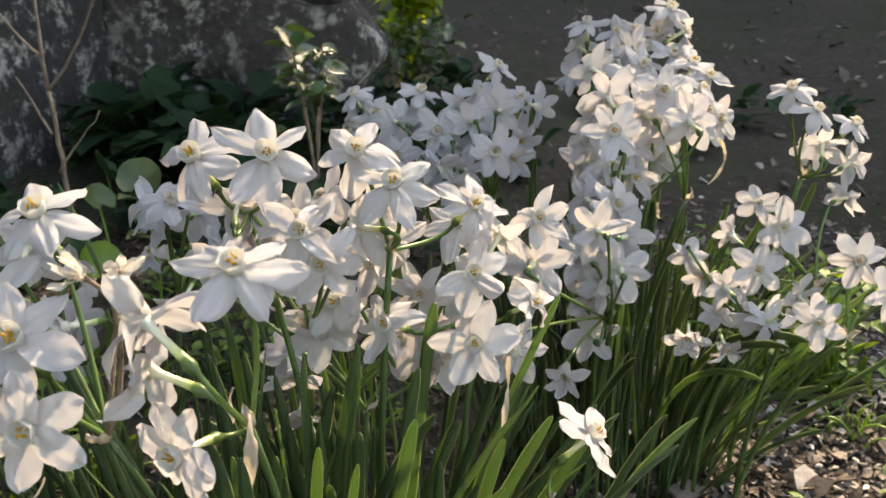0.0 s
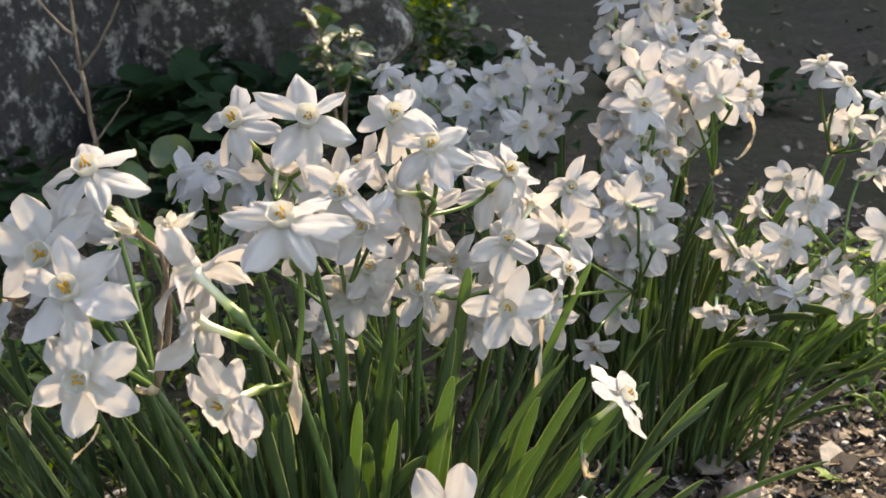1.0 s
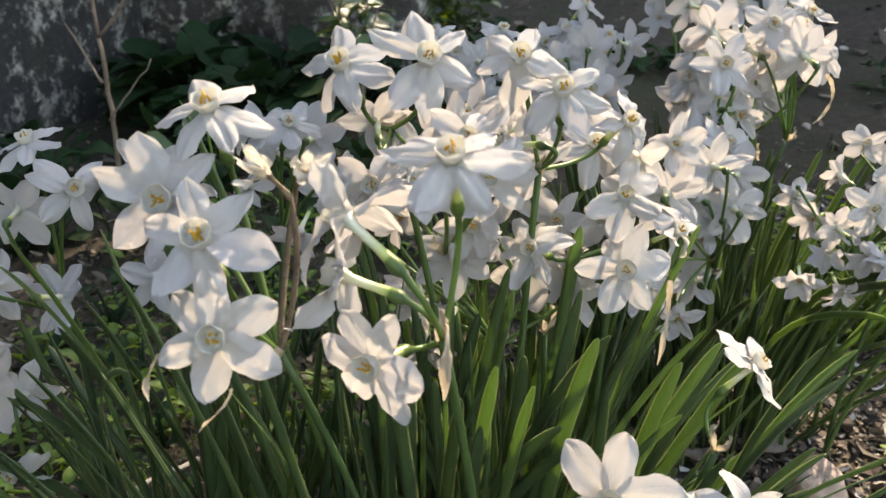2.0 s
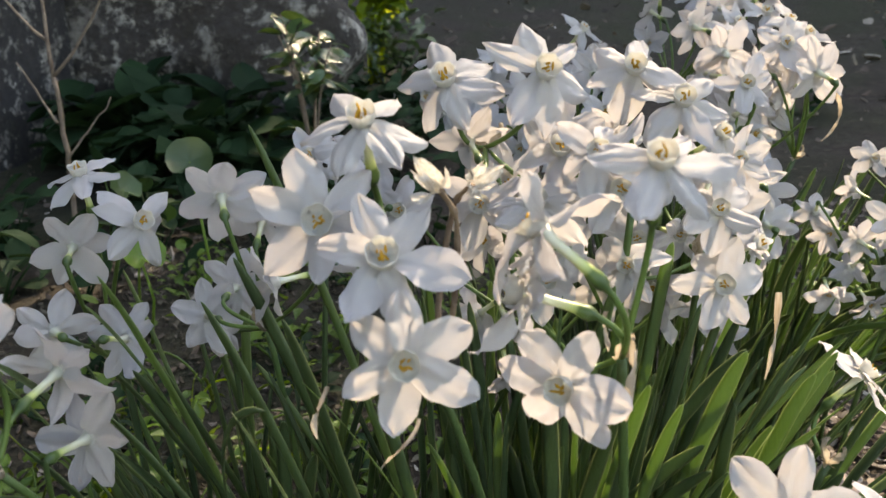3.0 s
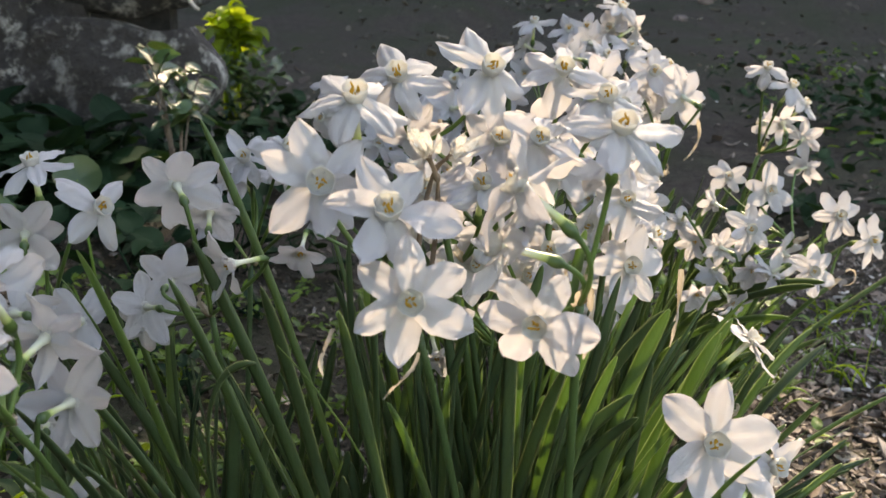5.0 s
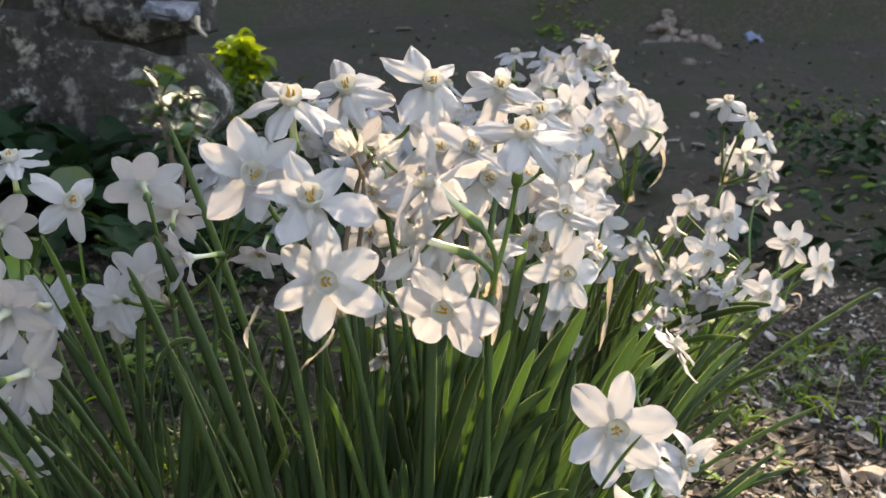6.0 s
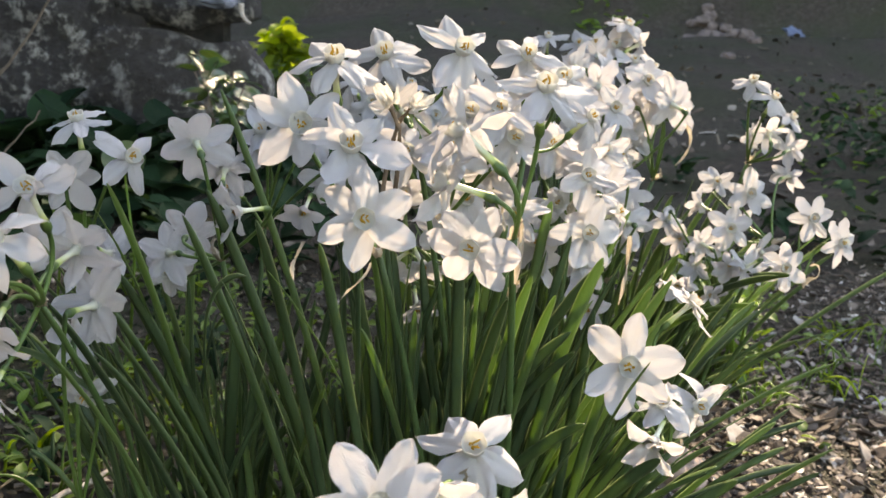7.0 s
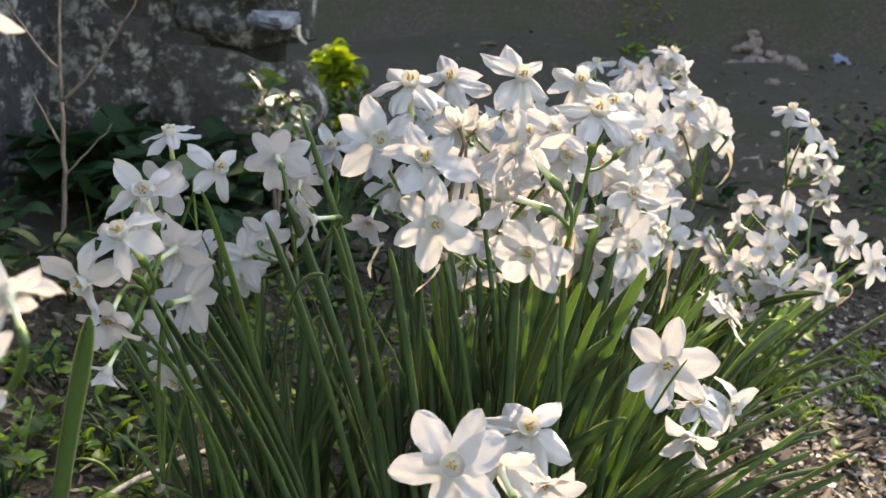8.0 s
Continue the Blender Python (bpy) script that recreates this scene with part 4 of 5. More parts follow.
bent_leaf(front_leaves, ((-0.085, 0.400, 0.06), (-0.133, 0.335, 0.275), (-0.117, 0.318, 0.342), (-0.087, 0.316, 0.340)), 0.0036, 0.9)
bent_leaf(front_leaves, ((-0.030, 0.400, 0.06), (-0.068, 0.330, 0.251), (-0.083, 0.320, 0.304), (-0.100, 0.315, 0.339)), 0.0034, 1.2)


def sheath(pts, width, seed):
    """A dried, twisted strip of sheath that hangs from the nearest stem top."""
    r = random.Random(seed)
    node, root = min(STALKS, key=lambda q: (q[0] - Vector(pts[0])).length)
    line = [cubic(*pts, i / 15) - Vector(root.location) for i in range(16)]
    verts = []
    for i, p in enumerate(line):
        d = (line[min(i + 1, 15)] - line[max(i - 1, 0)]).normalized()
        a = Matrix.Rotation(0.18 * i + r.uniform(-0.2, 0.2), 3, d) @ d.cross(Vector((0.2, 1, 0.1))).normalized()
        w = 0.6 * width * (0.55 + 0.45 * math.sin(3.0 * i / 15)) * (1 if i < 12 else (16 - i) / 5)
        for u in (-1, -0.4, 0.4, 1):
            verts.append(p + a * u * w / 2 + d.cross(a) * (0.25 * w * u * u + r.uniform(-0.04, 0.04) * w))
    part("spathe", mesh_of("spathe", verts, grid_faces(16, 4), PAPER), root, "papery brown sheath")


sheath(((-0.052, 0.290, 0.364), (-0.052, 0.285, 0.360), (-0.057, 0.285, 0.354), (-0.055, 0.285, 0.348)), 0.0050, 1)
sheath(((-0.021, 0.285, 0.358), (-0.022, 0.282, 0.350), (-0.029, 0.280, 0.348), (-0.033, 0.280, 0.342)), 0.0036, 2)
sheath(((0.253, 0.700, 0.279), (0.262, 0.700, 0.287), (0.266, 0.700, 0.266), (0.252, 0.700, 0.268)), 0.0040, 4)
sheath(((0.096, 0.470, 0.340), (0.097, 0.468, 0.328), (0.097, 0.468, 0.315), (0.092, 0.467, 0.298)), 0.0085, 6)
sheath(((0.160, 0.860, 0.374), (0.172, 0.860, 0.366), (0.169, 0.860, 0.346), (0.154, 0.860, 0.335)), 0.0095, 7)
sheath(((0.037, 0.328, 0.371), (0.044, 0.322, 0.374), (0.041, 0.322, 0.356), (0.038, 0.324, 0.343)), 0.0110, 8)
sheath(((0.031, 0.330, 0.379), (0.030, 0.325, 0.376), (0.033, 0.325, 0.371), (0.032, 0.325, 0.367)), 0.0050, 5)

# ---------------------------------------------------------------- stone wall behind, in the shade


def wall_stone(w, h, dep, seed):
    """A rough rubble stone, its face towards -y, rounded off, bulged and chipped."""
    nx, nz, verts = 13, 11, []
    for k in range(nz):
        for i in range(nx):
            u, v = -1 + 2 * i / (nx - 1), -1 + 2 * k / (nz - 1)
            e = (abs(u) ** 3 + abs(v) ** 3) ** (1 / 3)
            f = 1.0 / max(1.0, e) ** 0.55
            y = 0.45 * dep * max(0.0, e - 0.55) ** 1.5 - 0.034 * noise.noise((u * 1.5 + seed, v * 1.5, seed * 1.7)) - 0.017 * noise.noise((u * 4 + seed, v * 4, 3.0)) - 0.007 * noise.noise((u * 9 + seed, v * 9, 6.0))
            jx, jz = 0.16 * w * noise.noise((seed * 3.0, v * 1.3, u)), 0.16 * h * noise.noise((seed * 5.0, u * 1.3, v))
            verts.append((u * w * 0.5 * f + jx, y, v * h * 0.5 * f + jz))
    b = len(verts)
    rim = [i for i in range(nx)] + [k * nx + nx - 1 for k in range(1, nz)] + [(nz - 1) * nx + i for i in range(nx - 2, -1, -1)] + [k * nx for k in range(nz - 2, 0, -1)]
    faces = grid_faces(nz, nx)
    for i in rim:
        verts.append((verts[i][0], dep, verts[i][2]))
    m = len(rim)
    faces += [(rim[i], b + i, b + (i + 1) % m, rim[(i + 1) % m]) for i in range(m)]
    return mesh_of("stone", verts, faces, STONE)


def box_mesh(name, x0, x1, y0, y1, z0, z1, mat):
    v = [(x, y, z) for x in (x0, x1) for y in (y0, y1) for z in (z0, z1)]
    f = [(0, 1, 3, 2), (4, 6, 7, 5), (0, 4, 5, 1), (2, 3, 7, 6), (0, 2, 6, 4), (1, 5, 7, 3)]
    return mesh_of(name, v, f, mat, False)


WALL_END = -0.668


def stone_wall():
    """Rubble wall that runs away to the left; courses of uneven stones over a mortar core."""
    r = random.Random(12)
    z0 = ground_z(-1.0, 1.95) - 0.05
    wall = tagged(new("wall_north", box_mesh("wall_north", -3.4, WALL_END - 0.05, 1.985, 2.03, z0, z0 + 1.5, MORTAR)), "old dark stone garden wall with pale lichen crusts", "wall", kind="structure")
    z = z0
    while z < z0 + 1.45:
        h = r.uniform(0.10, 0.20)
        x = WALL_END + r.uniform(-0.012, 0.012)
        while x > -3.3:
            w = r.uniform(0.11, 0.36)
            hh = h * r.uniform(1.05, 1.45)
            part("stone", wall_stone(w * 1.16, hh, 0.10, r.uniform(0, 90)), wall, at=Matrix.Translation((x - w / 2, 1.93 + r.uniform(-0.03, 0.02), z + h / 2 + r.uniform(-0.03, 0.03))) @ Matrix.Rotation(r.gauss(0, 0.09), 4, "Y"))
            x -= w
        z += h


stone_wall()


def sky_block_wall():
    """An unseen wall, added beside the bed to keep skylight off the left flowers."""
    side = new("wall_west", box_mesh("wall_west", -1.55, -1.22, -4.0, 1.88, -0.1, 2.8, STONE))
    tagged(side, "unseen stone wall added beside the bed to cut skylight", "wall", kind="structure")


sky_block_wall()
pale = rough_mat("pale_slab", (0.05, 0.053, 0.065), (0.22, 0.23, 0.27), 34)


def slab():
    """A pale capping stone that lies on the broken end of the wall."""
    x, y, z = -0.695, 1.880, 0.497
    bm = bmesh.new()
    bmesh.ops.create_cube(bm, size=1.0)
    bmesh.ops.scale(bm, verts=bm.verts, vec=(0.088, 0.09, 0.026))
    bmesh.ops.bevel(bm, geom=bm.edges[:], offset=0.008, segments=2, affect="EDGES")
    bmesh.ops.subdivide_edges(bm, edges=bm.edges[:], cuts=2, use_grid_fill=True)
    for v in bm.verts:
        v.co += Vector((noise.noise(v.co * 22), noise.noise(v.co * 22 + Vector((5, 0, 0))), noise.noise(v.co * 22 + Vector((0, 7, 0))))) * 0.016
    me = bpy.data.meshes.new("slab")
    bm.to_mesh(me)
    bm.free()
    me.materials.append(pale)
    ob = thing("wall_slab", "small bluish grey broken slab set in the dark wall", "stone", at=(x, y, z), me=me)
    ob.rotation_euler = (0.05, 0.04, -0.1)
    root = Vector((-0.640, 1.880, 0.490))
    tip = Vector((-0.612, 1.850, 0.452))
    thing("dead_root", "pale dead root hanging from the wall", "root", at=root, me=swept("dead_root", [bez(Vector((0, 0, 0)), Vector((-0.004, 0, -0.03)), tip - root, i / 7) for i in range(8)], [0.006 - 0.0004 * i for i in range(8)], STRAW, 7))


slab()

# ---------------------------------------------------------------- plants of the background


def blade(length, width, curl, mat, fold=0.3, point=1.0):
    """A broad leaf along +y, its stalk at the origin."""
    rows, cols, verts = 8, 5, []
    for i in range(rows):
        s = i / (rows - 1)
        w = width * max(0.03, math.sin(math.pi * min(1.0, s ** (0.75 * point))) ** 0.8) / 2
        a = curl * s
        for j in range(cols):
            u = -1 + 2 * j / (cols - 1)
            verts.append((u * w, length * s * math.cos(a * 0.6), -length * s * math.sin(a * 0.6) + fold * abs(u) * w + 0.05 * width * math.sin(6 * s + 3 * u)))
    return mesh_of("leaf", verts, grid_faces(rows, cols), mat)


def round_leaf(size, mat):
    """A kidney-shaped leaf, cupped, with a notch at its stalk."""
    rings, seg, verts = 5, 20, [(0, 0, 0)]
    for k in range(1, rings + 1):
        q = k / rings
        for i in range(seg):
            t = 2 * math.pi * i / seg
            notch = 1 - 0.55 * math.exp(-((min(t, 2 * math.pi - t)) / 0.35) ** 2)
            rr = size / 2 * q * notch
            verts.append((rr * math.sin(t), -rr * math.cos(t), 0.20 * size * q * q + 0.035 * size * q * math.sin(5 * t) + 0.02 * size * math.sin(9 * t) * q))
    faces = [(0, 1 + (i + 1) % seg, 1 + i) for i in range(seg)]
    for k in range(rings - 1):
        a, b = 1 + k * seg, 1 + (k + 1) * seg
        faces += [(a + i, a + (i + 1) % seg, b + (i + 1) % seg, b + i) for i in range(seg)]
    return mesh_of("leaf", verts, faces, mat)


def leafy(name, label, category, at, count, length, width, mat, seed, rise=(0.1, 0.8), height=0.0, spread=0.0, curl=(0.2, 1.0), group="", point=1.0, stalk=0.0, lift=0.0):
    """A low plant: leaves that fan from a centre, or are scattered up a little crown, lifted on stalks."""
    r = random.Random(seed)
    root = thing(name, label, category, group, at)
    shapes = [blade(1.0, width / length, r.uniform(*curl), mat, r.uniform(0.1, 0.4), point) for _ in range(5)]
    for k in range(count):
        yaw, pitch = r.uniform(0, 6.28), r.uniform(*rise)
        p = Vector((r.gauss(0, spread), r.gauss(0, spread), lift + r.uniform(0, height)))
        s = length * r.uniform(0.65, 1.25)
        m = Matrix.Translation(p) @ Euler((pitch, r.gauss(0, 0.25), yaw)).to_matrix().to_4x4() @ Matrix.Scale(s, 4)
        part("leaf", r.choice(shapes), root, at=m)
        if stalk and k % int(3 * stalk) == 0:
            part("stalk", swept("stalk", [Vector((0, 0, -0.01)), p * 0.5 + Vector((0, 0, 0.0)), p], [0.002, 0.0016, 0.0012], mat, 5), root)
    return root


def on(x, y, z=0.0):
    return (x, y, ground_z(x, y) + z)


# dark broad-leaved growth along the foot of the wall, leaf colour deepened for shade
rd = random.Random(5)
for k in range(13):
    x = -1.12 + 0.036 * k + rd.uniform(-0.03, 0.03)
    leafy("shade_plant", "dark green broad-leaved plant, deepened in colour for the wall's shade", "plant", on(x, 1.62 + rd.uniform(-0.12, 0.18)), 16, 0.085, 0.078, SHADEDLEAF, 40 + k, (0.0, 1.0), 0.13, 0.03, group="plants along the wall", point=0.85, stalk=1)
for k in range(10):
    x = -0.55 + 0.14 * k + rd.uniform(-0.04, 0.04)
    leafy("shade_plant", "dull weeds on shaded soil, deepened in colour for shade", "plant", on(x, 1.9 + rd.uniform(-0.2, 0.5)), 14, 0.055, 0.03, SHADEDLEAF, 60 + k, (0.1, 1.1), 0.06, 0.03, group="weeds in the shade")
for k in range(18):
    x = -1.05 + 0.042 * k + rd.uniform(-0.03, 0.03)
    leafy("shade_plant", "green leafy weed beside the flowers, deepened in colour for shade", "plant", on(x, 1.22 + rd.uniform(-0.22, 0.2)), 15, 0.05, 0.034, SHADEDLEAF, 90 + k, (0.0, 1.1), 0.09, 0.028, group="weeds in the shade", stalk=1)
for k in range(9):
    leafy("shade_plant", "green weed below the glossy shrub, deepened in colour for shade", "plant", on(rd.uniform(-0.72, -0.40), rd.uniform(1.75, 2.2)), 16, 0.05, 0.03, SHADEDLEAF, 130 + k, (0.0, 1.1), 0.10, 0.035, group="weeds in the shade", stalk=1)
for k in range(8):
    leafy("shade_plant", "green weed below the glossy shrub, deepened in colour for shade", "plant", on(rd.uniform(-0.58, -0.25), rd.uniform(1.55, 1.95)), 16, 0.05, 0.03, SHADEDLEAF, 150 + k, (0.0, 1.1), 0.09, 0.035, group="weeds in the shade", stalk=1)
# glossy sprig that catches the sun, and the lime tuft beside it
def glossy_shrub():
    """Branched twigs with flat sprays of leathery leaves that are held to the light."""
    x, y = -0.565, 1.560
    r, g = random.Random(9), ground_z(x, y)
    root = thing("glossy_shrub", "small shrub of leathery leaves glinting white in sun", "shrub", at=(x, y, g))
    shapes = [blade(1.0, r.uniform(0.40, 0.52), r.uniform(0.1, 0.6), GLOSSLEAF, r.uniform(0.1, 0.3), 0.95) for _ in range(6)]
    for k in range(8):
        tip = Vector((r.uniform(-0.065, 0.08), r.uniform(-0.05, 0.05), 0.35 - g + r.uniform(-0.035, 0.055)))
        mid = Vector((tip.x * 0.25, tip.y * 0.3, tip.z * 0.72))
        twig = [bez(Vector((0, 0, -0.01)), mid, tip, i / 8) for i in range(9)]
        part("twig", swept("twig", twig, [0.0026 - 0.0002 * i for i in range(9)], TWIG, 6), root)
        for i in range(7):
            p = bez(Vector((0, 0, -0.01)), mid, tip, 0.62 + 0.38 * i / 6)
            wild = 0.30 if i % 2 else 0.75
            up = Vector((0.46 * (1 if i % 2 else -0.4) + r.gauss(0, wild), -0.18 + r.gauss(0, wild), 0.80)).normalized()
            a = r.uniform(0, 6.28)
            way = Vector((math.cos(a), math.sin(a) * 0.7, 0))
            way = (way - up * way.dot(up)).normalized()
            m = Matrix((way.cross(up), way, up)).transposed().to_4x4()
            part("leaf", r.choice(shapes), root, at=Matrix.Translation(p) @ m @ Matrix.Scale(0.044 * r.uniform(0.7, 1.25), 4))


glossy_shrub()
leafy("lime_bush", "bushy weed with crumpled yellow-green leaves in sun", "shrub", on(-0.724, 2.420), 85, 0.062, 0.042, LIMELEAF, 10, (-0.4, 1.5), 0.085, 0.026, (0.4, 1.9), stalk=6, lift=0.338 - ground_z(-0.724, 2.420))
leafy("lime_bush", "bushy weed with small dull green leaves", "shrub", on(-0.665, 2.300), 150, 0.036, 0.021, GLOSSLEAF, 11, (-0.2, 1.2), 0.13, 0.05, stalk=4, lift=0.225 - ground_z(-0.665, 2.300))


def grass_tuft(label, at, count, height, width, mat, seed, lean=0.6, group="grass tufts", arch=0.3):
    r = random.Random(seed)
    root = thing("grass_tuft", label, "grass", group, at)
    for _ in range(count):
        a, h = r.uniform(0, 6.28), height * r.uniform(0.5, 1.1)
        b = Vector((r.gauss(0, 0.012), r.gauss(0, 0.012), -0.005))
        out = Vector((math.cos(a), math.sin(a), 0)) * h * lean * r.uniform(0.3, 1.4)
        top = b + out * 0.4 + Vector((0, 0, h))
        tip = b + out * 1.3 + Vector((0, 0, h * r.uniform(1 - arch * 2, 1.0)))
        part("blade", strap([bez(b, top, tip, i / 8) for i in range(9)], width * r.uniform(0.7, 1.2), mat, r.uniform(-1.5, 1.5), 0.3, 0.35), root)
    return root


lime_grass = grass_tuft("arching tuft of bright yellow-green grass blades in sun", on(-0.728, 2.400), 6, 0.44 - ground_z(-0.728, 2.400), 0.014, LIMELEAF, 21, 0.25, arch=0.3)
for mx, top, tx, tz in ((-0.022, 0.53, 0.050, 0.452), (-0.012, 0.50, 0.030, 0.440), (0.02, 0.46, 0.062, 0.395)):      # tips that bend over to one side
    g = Vector(lime_grass.location)
    a, b, c = Vector((0, 0, -0.005)), Vector((mx, 0.005, top - g.z)), Vector((tx, -0.01, tz - g.z))
    part("blade", strap([bez(a, b, c, i / 15) for i in range(16)], 0.016, LIMELEAF, 0.3, 0.3, 0.5), lime_grass)

# a round leaf on its stalk, and its fellows lower down
for (x, y, z), s, yaw, mat, lab in (((-0.425, 0.89, 0.302), 0.046, 0.4, LEAF, "round mallow leaf, half lit"), ((-0.50, 0.90, 0.20), 0.05, 1.0, WEED, "small round leaf close to the soil"), ((-0.80, 1.30, 0.20), 0.07, 2.2, SHADEDLEAF, "round dark leaf, deepened in colour for shade"), ((-0.574, 1.000, 0.244), 0.04, 1.2, LEAF, "round mallow leaf, half lit")):
    mallow = thing("mallow", lab, "plant", "mallow leaves", on(x, y))
    h = z - ground_z(x, y)
    part("stalk", swept("stalk", [(0, 0, -0.01), (0.008, 0.004, h * 0.5), (0, 0, h)], [0.0018, 0.0015, 0.0012], WEED, 6), mallow)
    part("leaf", round_leaf(s, mat), mallow, at=Matrix.Translation((0, 0, h)) @ Euler((0.9, 0.15, yaw)).to_matrix().to_4x4())


def limb(pts, r0, r1, n=10):
    a, b, c = (Vector(p) for p in pts)
    line = [bez(a, b, c, i / (n - 1)) + Vector((noise.noise((i * 0.7, a.x * 9, 1)), 0, noise.noise((i * 0.7, a.x * 9, 5)))) * 0.004 for i in range(n)]
    return swept("branch", line, [r0 + (r1 - r0) * i / (n - 1) for i in range(n)], TWIG, 7)


def sapling():
    """A bare, branching dead twig that stands in the bed."""
    base = Vector(on(-0.745, 1.14, -0.02))
    root = thing("dead_sapling", "bare greyish brown sapling with thin forked twigs", "twig", at=base)
    fork = Vector((-0.722, 1.112, 0.358)) - base
    low = Vector((-0.726, 1.112, 0.299)) - base
    part("stem", limb(((0, 0, 0), (0.01, 0, 0.17), fork), 0.0040, 0.0029, 14), root)
    part("branch", limb((fork, fork + Vector((-0.004, 0, 0.09)), fork + Vector((0.002, 0.01, 0.30))), 0.0028, 0.0010), root)
    part("branch", limb((fork, fork + Vector((0.05, 0, 0.035)), fork + Vector((0.14, -0.03, 0.16))), 0.0026, 0.0010), root)
    part("branch", limb((fork + Vector((-0.003, 0, 0.045)), fork + Vector((-0.02, -0.01, 0.06)), fork + Vector((-0.075, -0.03, 0.15))), 0.0024, 0.0009), root)
    part("branch", limb((low, low + Vector((-0.012, 0, 0.02)), low + Vector((-0.045, 0, 0.075))), 0.0022, 0.0010), root)
    part("branch", limb((low + Vector((0.004, 0, -0.05)), low + Vector((0.03, 0, -0.02)), low + Vector((0.075, 0.01, 0.03))), 0.0018, 0.0008), root)


sapling()

# ---------------------------------------------------------------- bed: stones, sticks, weeds


def pebble(name, label, at, size, mat, seed, group=""):
    r = random.Random(seed)
    bm = bmesh.new()
    bmesh.ops.create_icosphere(bm, subdivisions=3, radius=0.5)
    for v in bm.verts:
        q = v.co.copy()
        for i in range(3):
            v.co[i] = math.copysign(min(abs(v.co[i]), 0.40), v.co[i]) * (1.0 + 0.30 * noise.noise(q * 3 + Vector((seed, i, 0))))
        v.co = Vector((v.co.x * size[0], v.co.y * size[1], v.co.z * size[2])) * 1.3
    me = bpy.data.meshes.new(name)
    bm.to_mesh(me)
    bm.free()
    me.polygons.foreach_set("use_smooth", [True] * len(me.polygons))
    me.materials.append(mat)
    ob = thing(name, label, "stone", group, at, me)
    ob.rotation_euler = (r.gauss(0, 0.22), r.gauss(0, 0.22), r.uniform(0, 6))
    return ob


pebble("stone", "pinkish flat stone at the foot of the leaves", on(0.183, 0.828, 0.006), (0.040, 0.045, 0.052), PINKSTONE, 2)
pebble("stone", "small pale stone half sunk in soil", on(0.42, 0.95, 0.004), (0.03, 0.024, 0.016), PINKSTONE, 3)
pebble("stone", "small brown stone half sunk in soil", on(-0.02, 0.66, 0.006), (0.035, 0.03, 0.02), PINKSTONE, 4)
rr2 = random.Random(8)
for cx, cy, sx, sy, count, lo, hi in ((0.79, 6.15, 0.075, 0.16, 17, 0.06, 0.13), (0.80, 6.58, 0.06, 0.05, 6, 0.05, 0.09), (0.86, 5.55, 0.05, 0.10, 3, 0.05, 0.08), (0.74, 4.95, 0.05, 0.05, 2, 0.03, 0.05), (1.0, 6.2, 0.25, 0.25, 5, 0.03, 0.06)):
    for k in range(count):            # one loose heap with a few stones that rolled from it
        x, y, s = cx + rr2.gauss(0, sx), cy + rr2.gauss(0, sy), rr2.uniform(lo, hi)
        pebble("rubble_stone", "pinkish rubble stone lying on the shaded slope", on(x, y, s * 0.12), (s * 1.3, s, s * 0.75), RUBBLE, int(20 + 90 * cy + k), group="rubble on the slope")


def tarp():
    """A scrap of faded blue sheeting on the slope."""
    n, verts = 9, []
    for i in range(n):
        for j in range(n):
            u, v = i / (n - 1) - 0.5, j / (n - 1) - 0.5
            verts.append((u * 0.11, v * 0.10, 0.012 * math.sin(9 * u + 4 * v) + 0.02 * (v + 0.5)))
    b = len(verts)
    verts += [(x, y, z - 0.008) for x, y, z in verts]
    f = grid_faces(n, n)
    faces = f + [tuple(reversed([i + b for i in q])) for q in f]
    edge = list(range(n)) + [i * n + n - 1 for i in range(1, n)] + [(n - 1) * n + j for j in range(n - 2, -1, -1)] + [i * n for i in range(n - 2, 0, -1)]
    faces += [(edge[i], edge[(i + 1) % len(edge)], b + edge[(i + 1) % len(edge)], b + edge[i]) for i in range(len(edge))]
    ob = thing("plastic_scrap", "faded blue scrap of sheeting on shaded ground", "litter", at=on(1.22, 5.95, 0.03), me=mesh_of("plastic_scrap", verts, faces, BLUE))
    ob.rotation_euler = (0.35, 0.1, 0.3)


tarp()


def stick(label, a, b, rad, mat, sag=0.0):
    a, b = Vector(a), Vector(b)
    mid = (a + b) / 2 + Vector((0.006, 0, sag))
    line = [bez(Vector((0, 0, 0)), mid - a, b - a, i / 9) + Vector((0, 0, 0.0015 * math.sin(i * 2.1))) for i in range(10)]
    return thing("stick", label, "stick", "sticks on the soil", a, swept("stick", line, [rad * (1 - 0.04 * i) for i in range(10)], mat, 7))


stick("pale peeled stick lying on the soil", on(-0.335, 0.47, 0.006), on(-0.285, 0.62, 0.022), 0.0030, STRAW, 0.012)
stick("thin grey stick lying on the soil", on(-0.36, 0.55, 0.006), on(-0.25, 0.62, 0.012), 0.0016, TWIG, 0.004)
stick("thin brown stick lying on the soil", on(0.55, 1.35, 0.006), on(0.85, 1.28, 0.012), 0.0030, TWIG, 0.01)

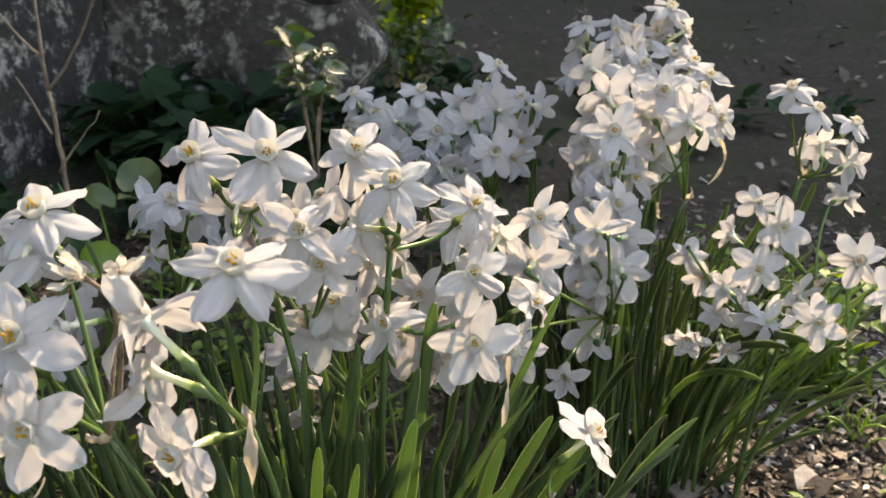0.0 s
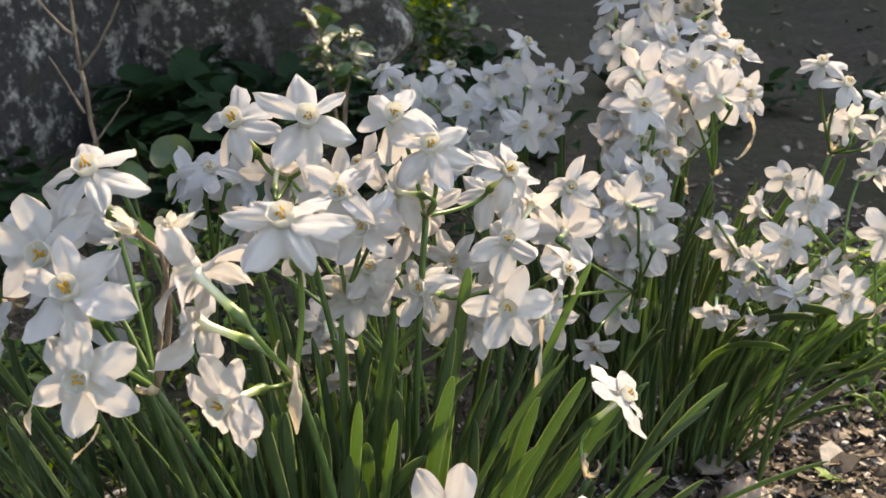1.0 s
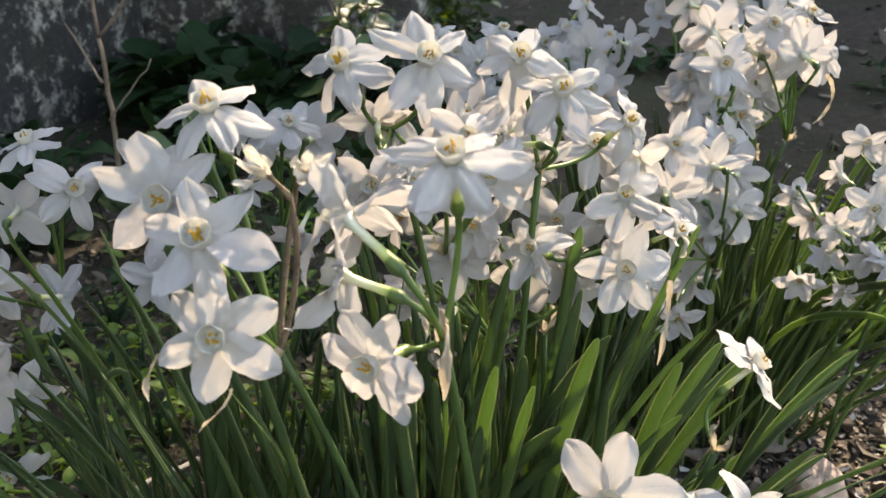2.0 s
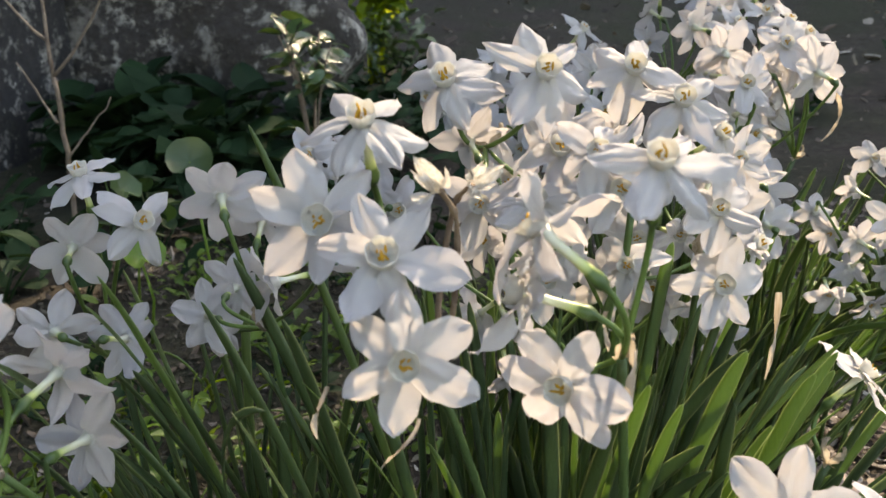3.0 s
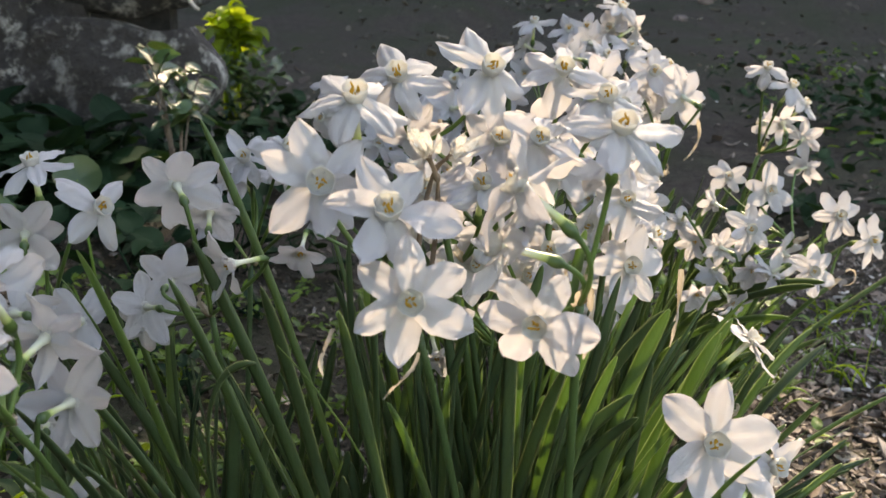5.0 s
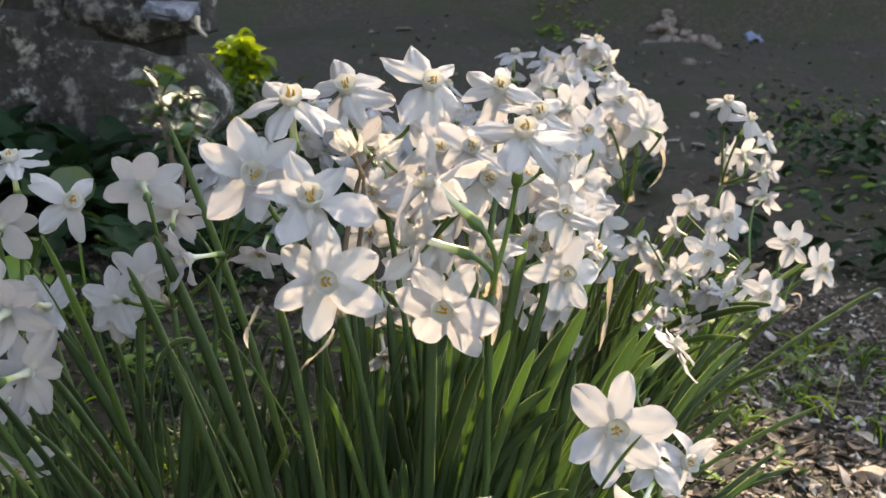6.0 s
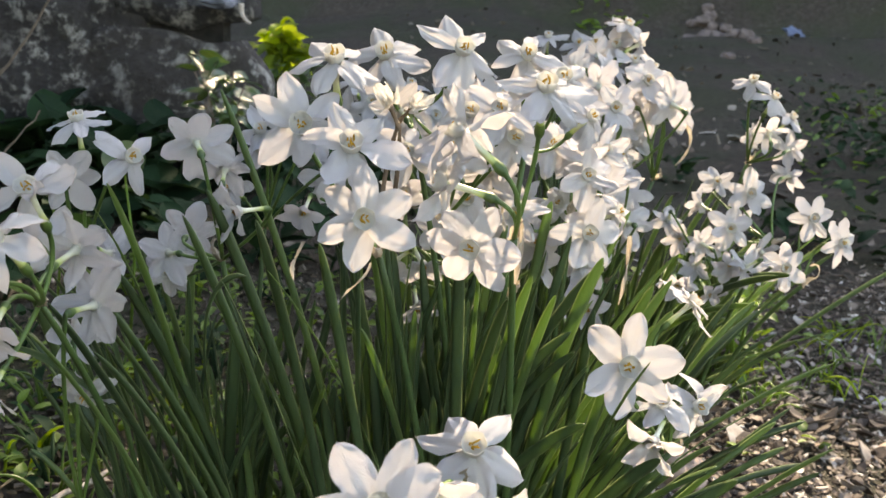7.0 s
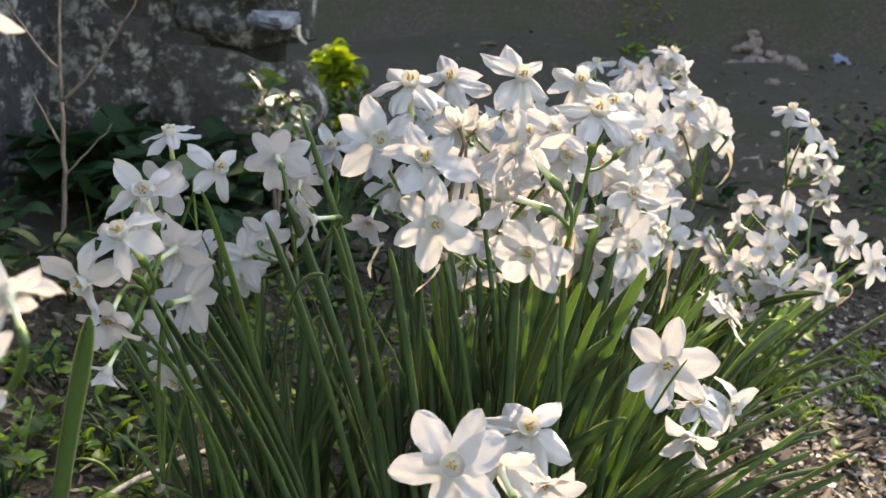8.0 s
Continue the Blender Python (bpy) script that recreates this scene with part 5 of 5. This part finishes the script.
rw = random.Random(31)
for k in range(110):                  # seedlings on the left of the clump
    x, y = rw.uniform(-0.60, -0.12), 0.35 + 0.95 * rw.random() ** 1.4
    leafy("weed_seedling", "small bright green weed seedling on soil", "weed", on(x, y), rw.randint(6, 12), 0.015, 0.0085, WEED, 200 + k, (0.1, 1.1), rw.uniform(0.01, 0.045), 0.010, group="weed seedlings")
for k in range(34):                   # darker growth between them, every other one in the shade-deepened leaf colour
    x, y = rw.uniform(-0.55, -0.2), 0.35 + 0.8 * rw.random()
    leafy("weed", "low green weed on shaded soil", "weed", on(x, y), 14, 0.020, 0.011, SHADEDLEAF if k % 2 else WEED, 240 + k, (0.0, 1.1), 0.05, 0.022, group="low weeds", stalk=1)
for k in range(22):                   # on the right, at the edge of the litter
    x, y = rw.uniform(0.2, 0.8), rw.uniform(0.85, 1.7)
    leafy("weed_seedling", "small green weed seedling among litter", "weed", on(x, y), rw.randint(4, 9), 0.017, 0.011, WEED, 300 + k, (0.1, 0.9), 0.012, 0.010, group="weed seedlings")
for x, y, c, h, s in ((0.29, 1.06, 16, 0.085, 1), (0.40, 1.17, 14, 0.09, 2), (0.52, 1.36, 16, 0.08, 3), (0.25, 1.18, 12, 0.06, 4), (0.66, 1.52, 14, 0.08, 5), (-0.33, 0.56, 9, 0.10, 6), (-0.30, 0.53, 7, 0.08, 7), (-0.38, 0.62, 9, 0.08, 8), (0.46, 0.86, 8, 0.05, 9)):
    grass_tuft("small tuft of green grass on soil", on(x, y), c, h * 0.62, 0.0030, WEED, 400 + s, 0.7)
for k in range(16):                   # low growth behind the back clump
    x, y = rw.uniform(0.05, 0.33), rw.uniform(1.15, 1.55)
    leafy("weed", "low sunlit weed behind the flowers", "weed", on(x, y), 18, 0.022, 0.013, WEED, 500 + k, (0.0, 1.1), 0.07, 0.03, group="low weeds")
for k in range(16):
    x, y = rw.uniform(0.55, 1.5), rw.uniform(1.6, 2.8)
    leafy("weed", "low weed on the slope, deepened in colour for shade", "weed", on(x, y), 20, 0.045, 0.026, SHADEDLEAF, 540 + k, (0.0, 1.1), 0.12, 0.05, group="low weeds")


for k in range(26):                   # sparse bright grass at the edge of the sunlit litter
    x, y = rw.uniform(0.24, 0.70), rw.uniform(1.05, 1.42)
    grass_tuft("sparse bright green grass blades in the litter", on(x, y), rw.randint(4, 8), rw.uniform(0.03, 0.075), 0.0030, LIMELEAF if k % 2 else WEED, 1000 + k, 0.8, arch=0.25)


def ground_cover(label, count, area, size, height, mat, seed):
    """A low, patchy carpet of small leaves, in one mesh."""
    r = random.Random(seed)
    verts, faces = [], []
    while count > 0:
        x, y = r.uniform(area[0], area[1]), r.uniform(area[2], area[3])
        if noise.noise((x * 2.3, y * 1.7, seed * 1.1)) < r.uniform(-0.25, 0.35):
            continue
        count -= 1
        s, b = size * r.uniform(0.6, 1.3), len(verts)
        m = Matrix.Translation((x, y, ground_z(x, y) + height * r.random() ** 1.5)) @ Euler((r.gauss(0.2, 0.45), r.gauss(0, 0.45), r.uniform(0, 6.28))).to_matrix().to_4x4()
        for v, w in ((0, 0.08), (0.3, 0.42), (0.65, 0.38), (1.0, 0.03)):
            verts += [m @ Vector((u * w * s * 0.5, v * s, (0.12 * abs(u) - 0.25 * v * v) * s)) for u in (-1, 0, 1)]
        faces += [tuple(b + i for i in f) for f in grid_faces(4, 3)]
    tagged(new("ground_cover", mesh_of("ground_cover", verts, faces, mat)), label, "ground cover", kind="stuff")


ground_cover("green leafy ground cover on the slope, deepened in colour for shade", 650, (0.60, 2.3, 1.8, 3.6), 0.028, 0.10, SHADEDLEAF, 61)
ground_cover("green weeds scattered over the shaded slope", 260, (0.62, 1.6, 2.1, 3.8), 0.028, 0.10, WEED, 62)
ground_cover("green weeds at the foot of the bank", 60, (-0.05, 0.4, 6.4, 6.7), 0.06, 0.04, WEED, 63)


def fallen_leaf(at, yaw, length, mat, seed):
    """A curled dead leaf or flake of bark, lying on the litter."""
    r = random.Random(seed)
    me = blade(length, length * r.uniform(0.35, 0.6), r.uniform(-0.3, 0.8), mat, r.uniform(0.2, 0.7))
    ob = thing("dead_leaf", "pale dry curled dead leaf on the litter", "dead leaf", "dead leaves on the soil", at, me)
    ob.rotation_euler = (r.gauss(0, 0.25), r.gauss(0, 0.3), yaw)


for k in range(46):
    x, y = rw.uniform(0.22, 0.75), rw.uniform(0.76, 1.15)
    fallen_leaf(on(x, y, 0.006), rw.uniform(0, 6.28), rw.uniform(0.014, 0.032), PAPER if k % 3 else DEADLEAF, 700 + k)
for k in range(36):
    x, y = rw.uniform(-0.5, -0.08), rw.uniform(0.3, 0.95)
    fallen_leaf(on(x, y, 0.006), rw.uniform(0, 6.28), rw.uniform(0.012, 0.028), PAPER if k % 3 == 0 else DEADLEAF, 760 + k)
for x, y, yaw, n in ((0.44, 1.17, 0.3, 0.16), (0.50, 1.13, -0.5, 0.10), (0.36, 1.02, 0.9, 0.07), (0.62, 1.05, -0.2, 0.12)):
    stick("thin grey twig lying on the litter", on(x, y, 0.008), on(x + n * math.cos(yaw), y - n * math.sin(yaw) * 0.5, 0.012), 0.0016, TWIG, 0.004)
for k in range(9):                    # taller weeds behind the flowers, their tops in the sun
    x, y = rw.uniform(0.18, 0.30), rw.uniform(1.10, 1.22)
    leafy("weed", "tall thin sunlit weed behind the flowers", "weed", on(x, y), 22, 0.022, 0.011, WEED, 800 + k, (-0.2, 1.1), rw.uniform(0.10, 0.17), 0.022, group="low weeds", stalk=1)
for k in range(40):                   # single bright blades and leaflets that stand in the litter
    x, y = rw.uniform(-0.48, -0.14), rw.uniform(0.32, 0.95)
    grass_tuft("few short bright green grass blades", on(x, y), rw.randint(2, 4), rw.uniform(0.03, 0.07), 0.0034, LIMELEAF if k % 3 == 0 else WEED, 900 + k, 0.9, arch=0.2)
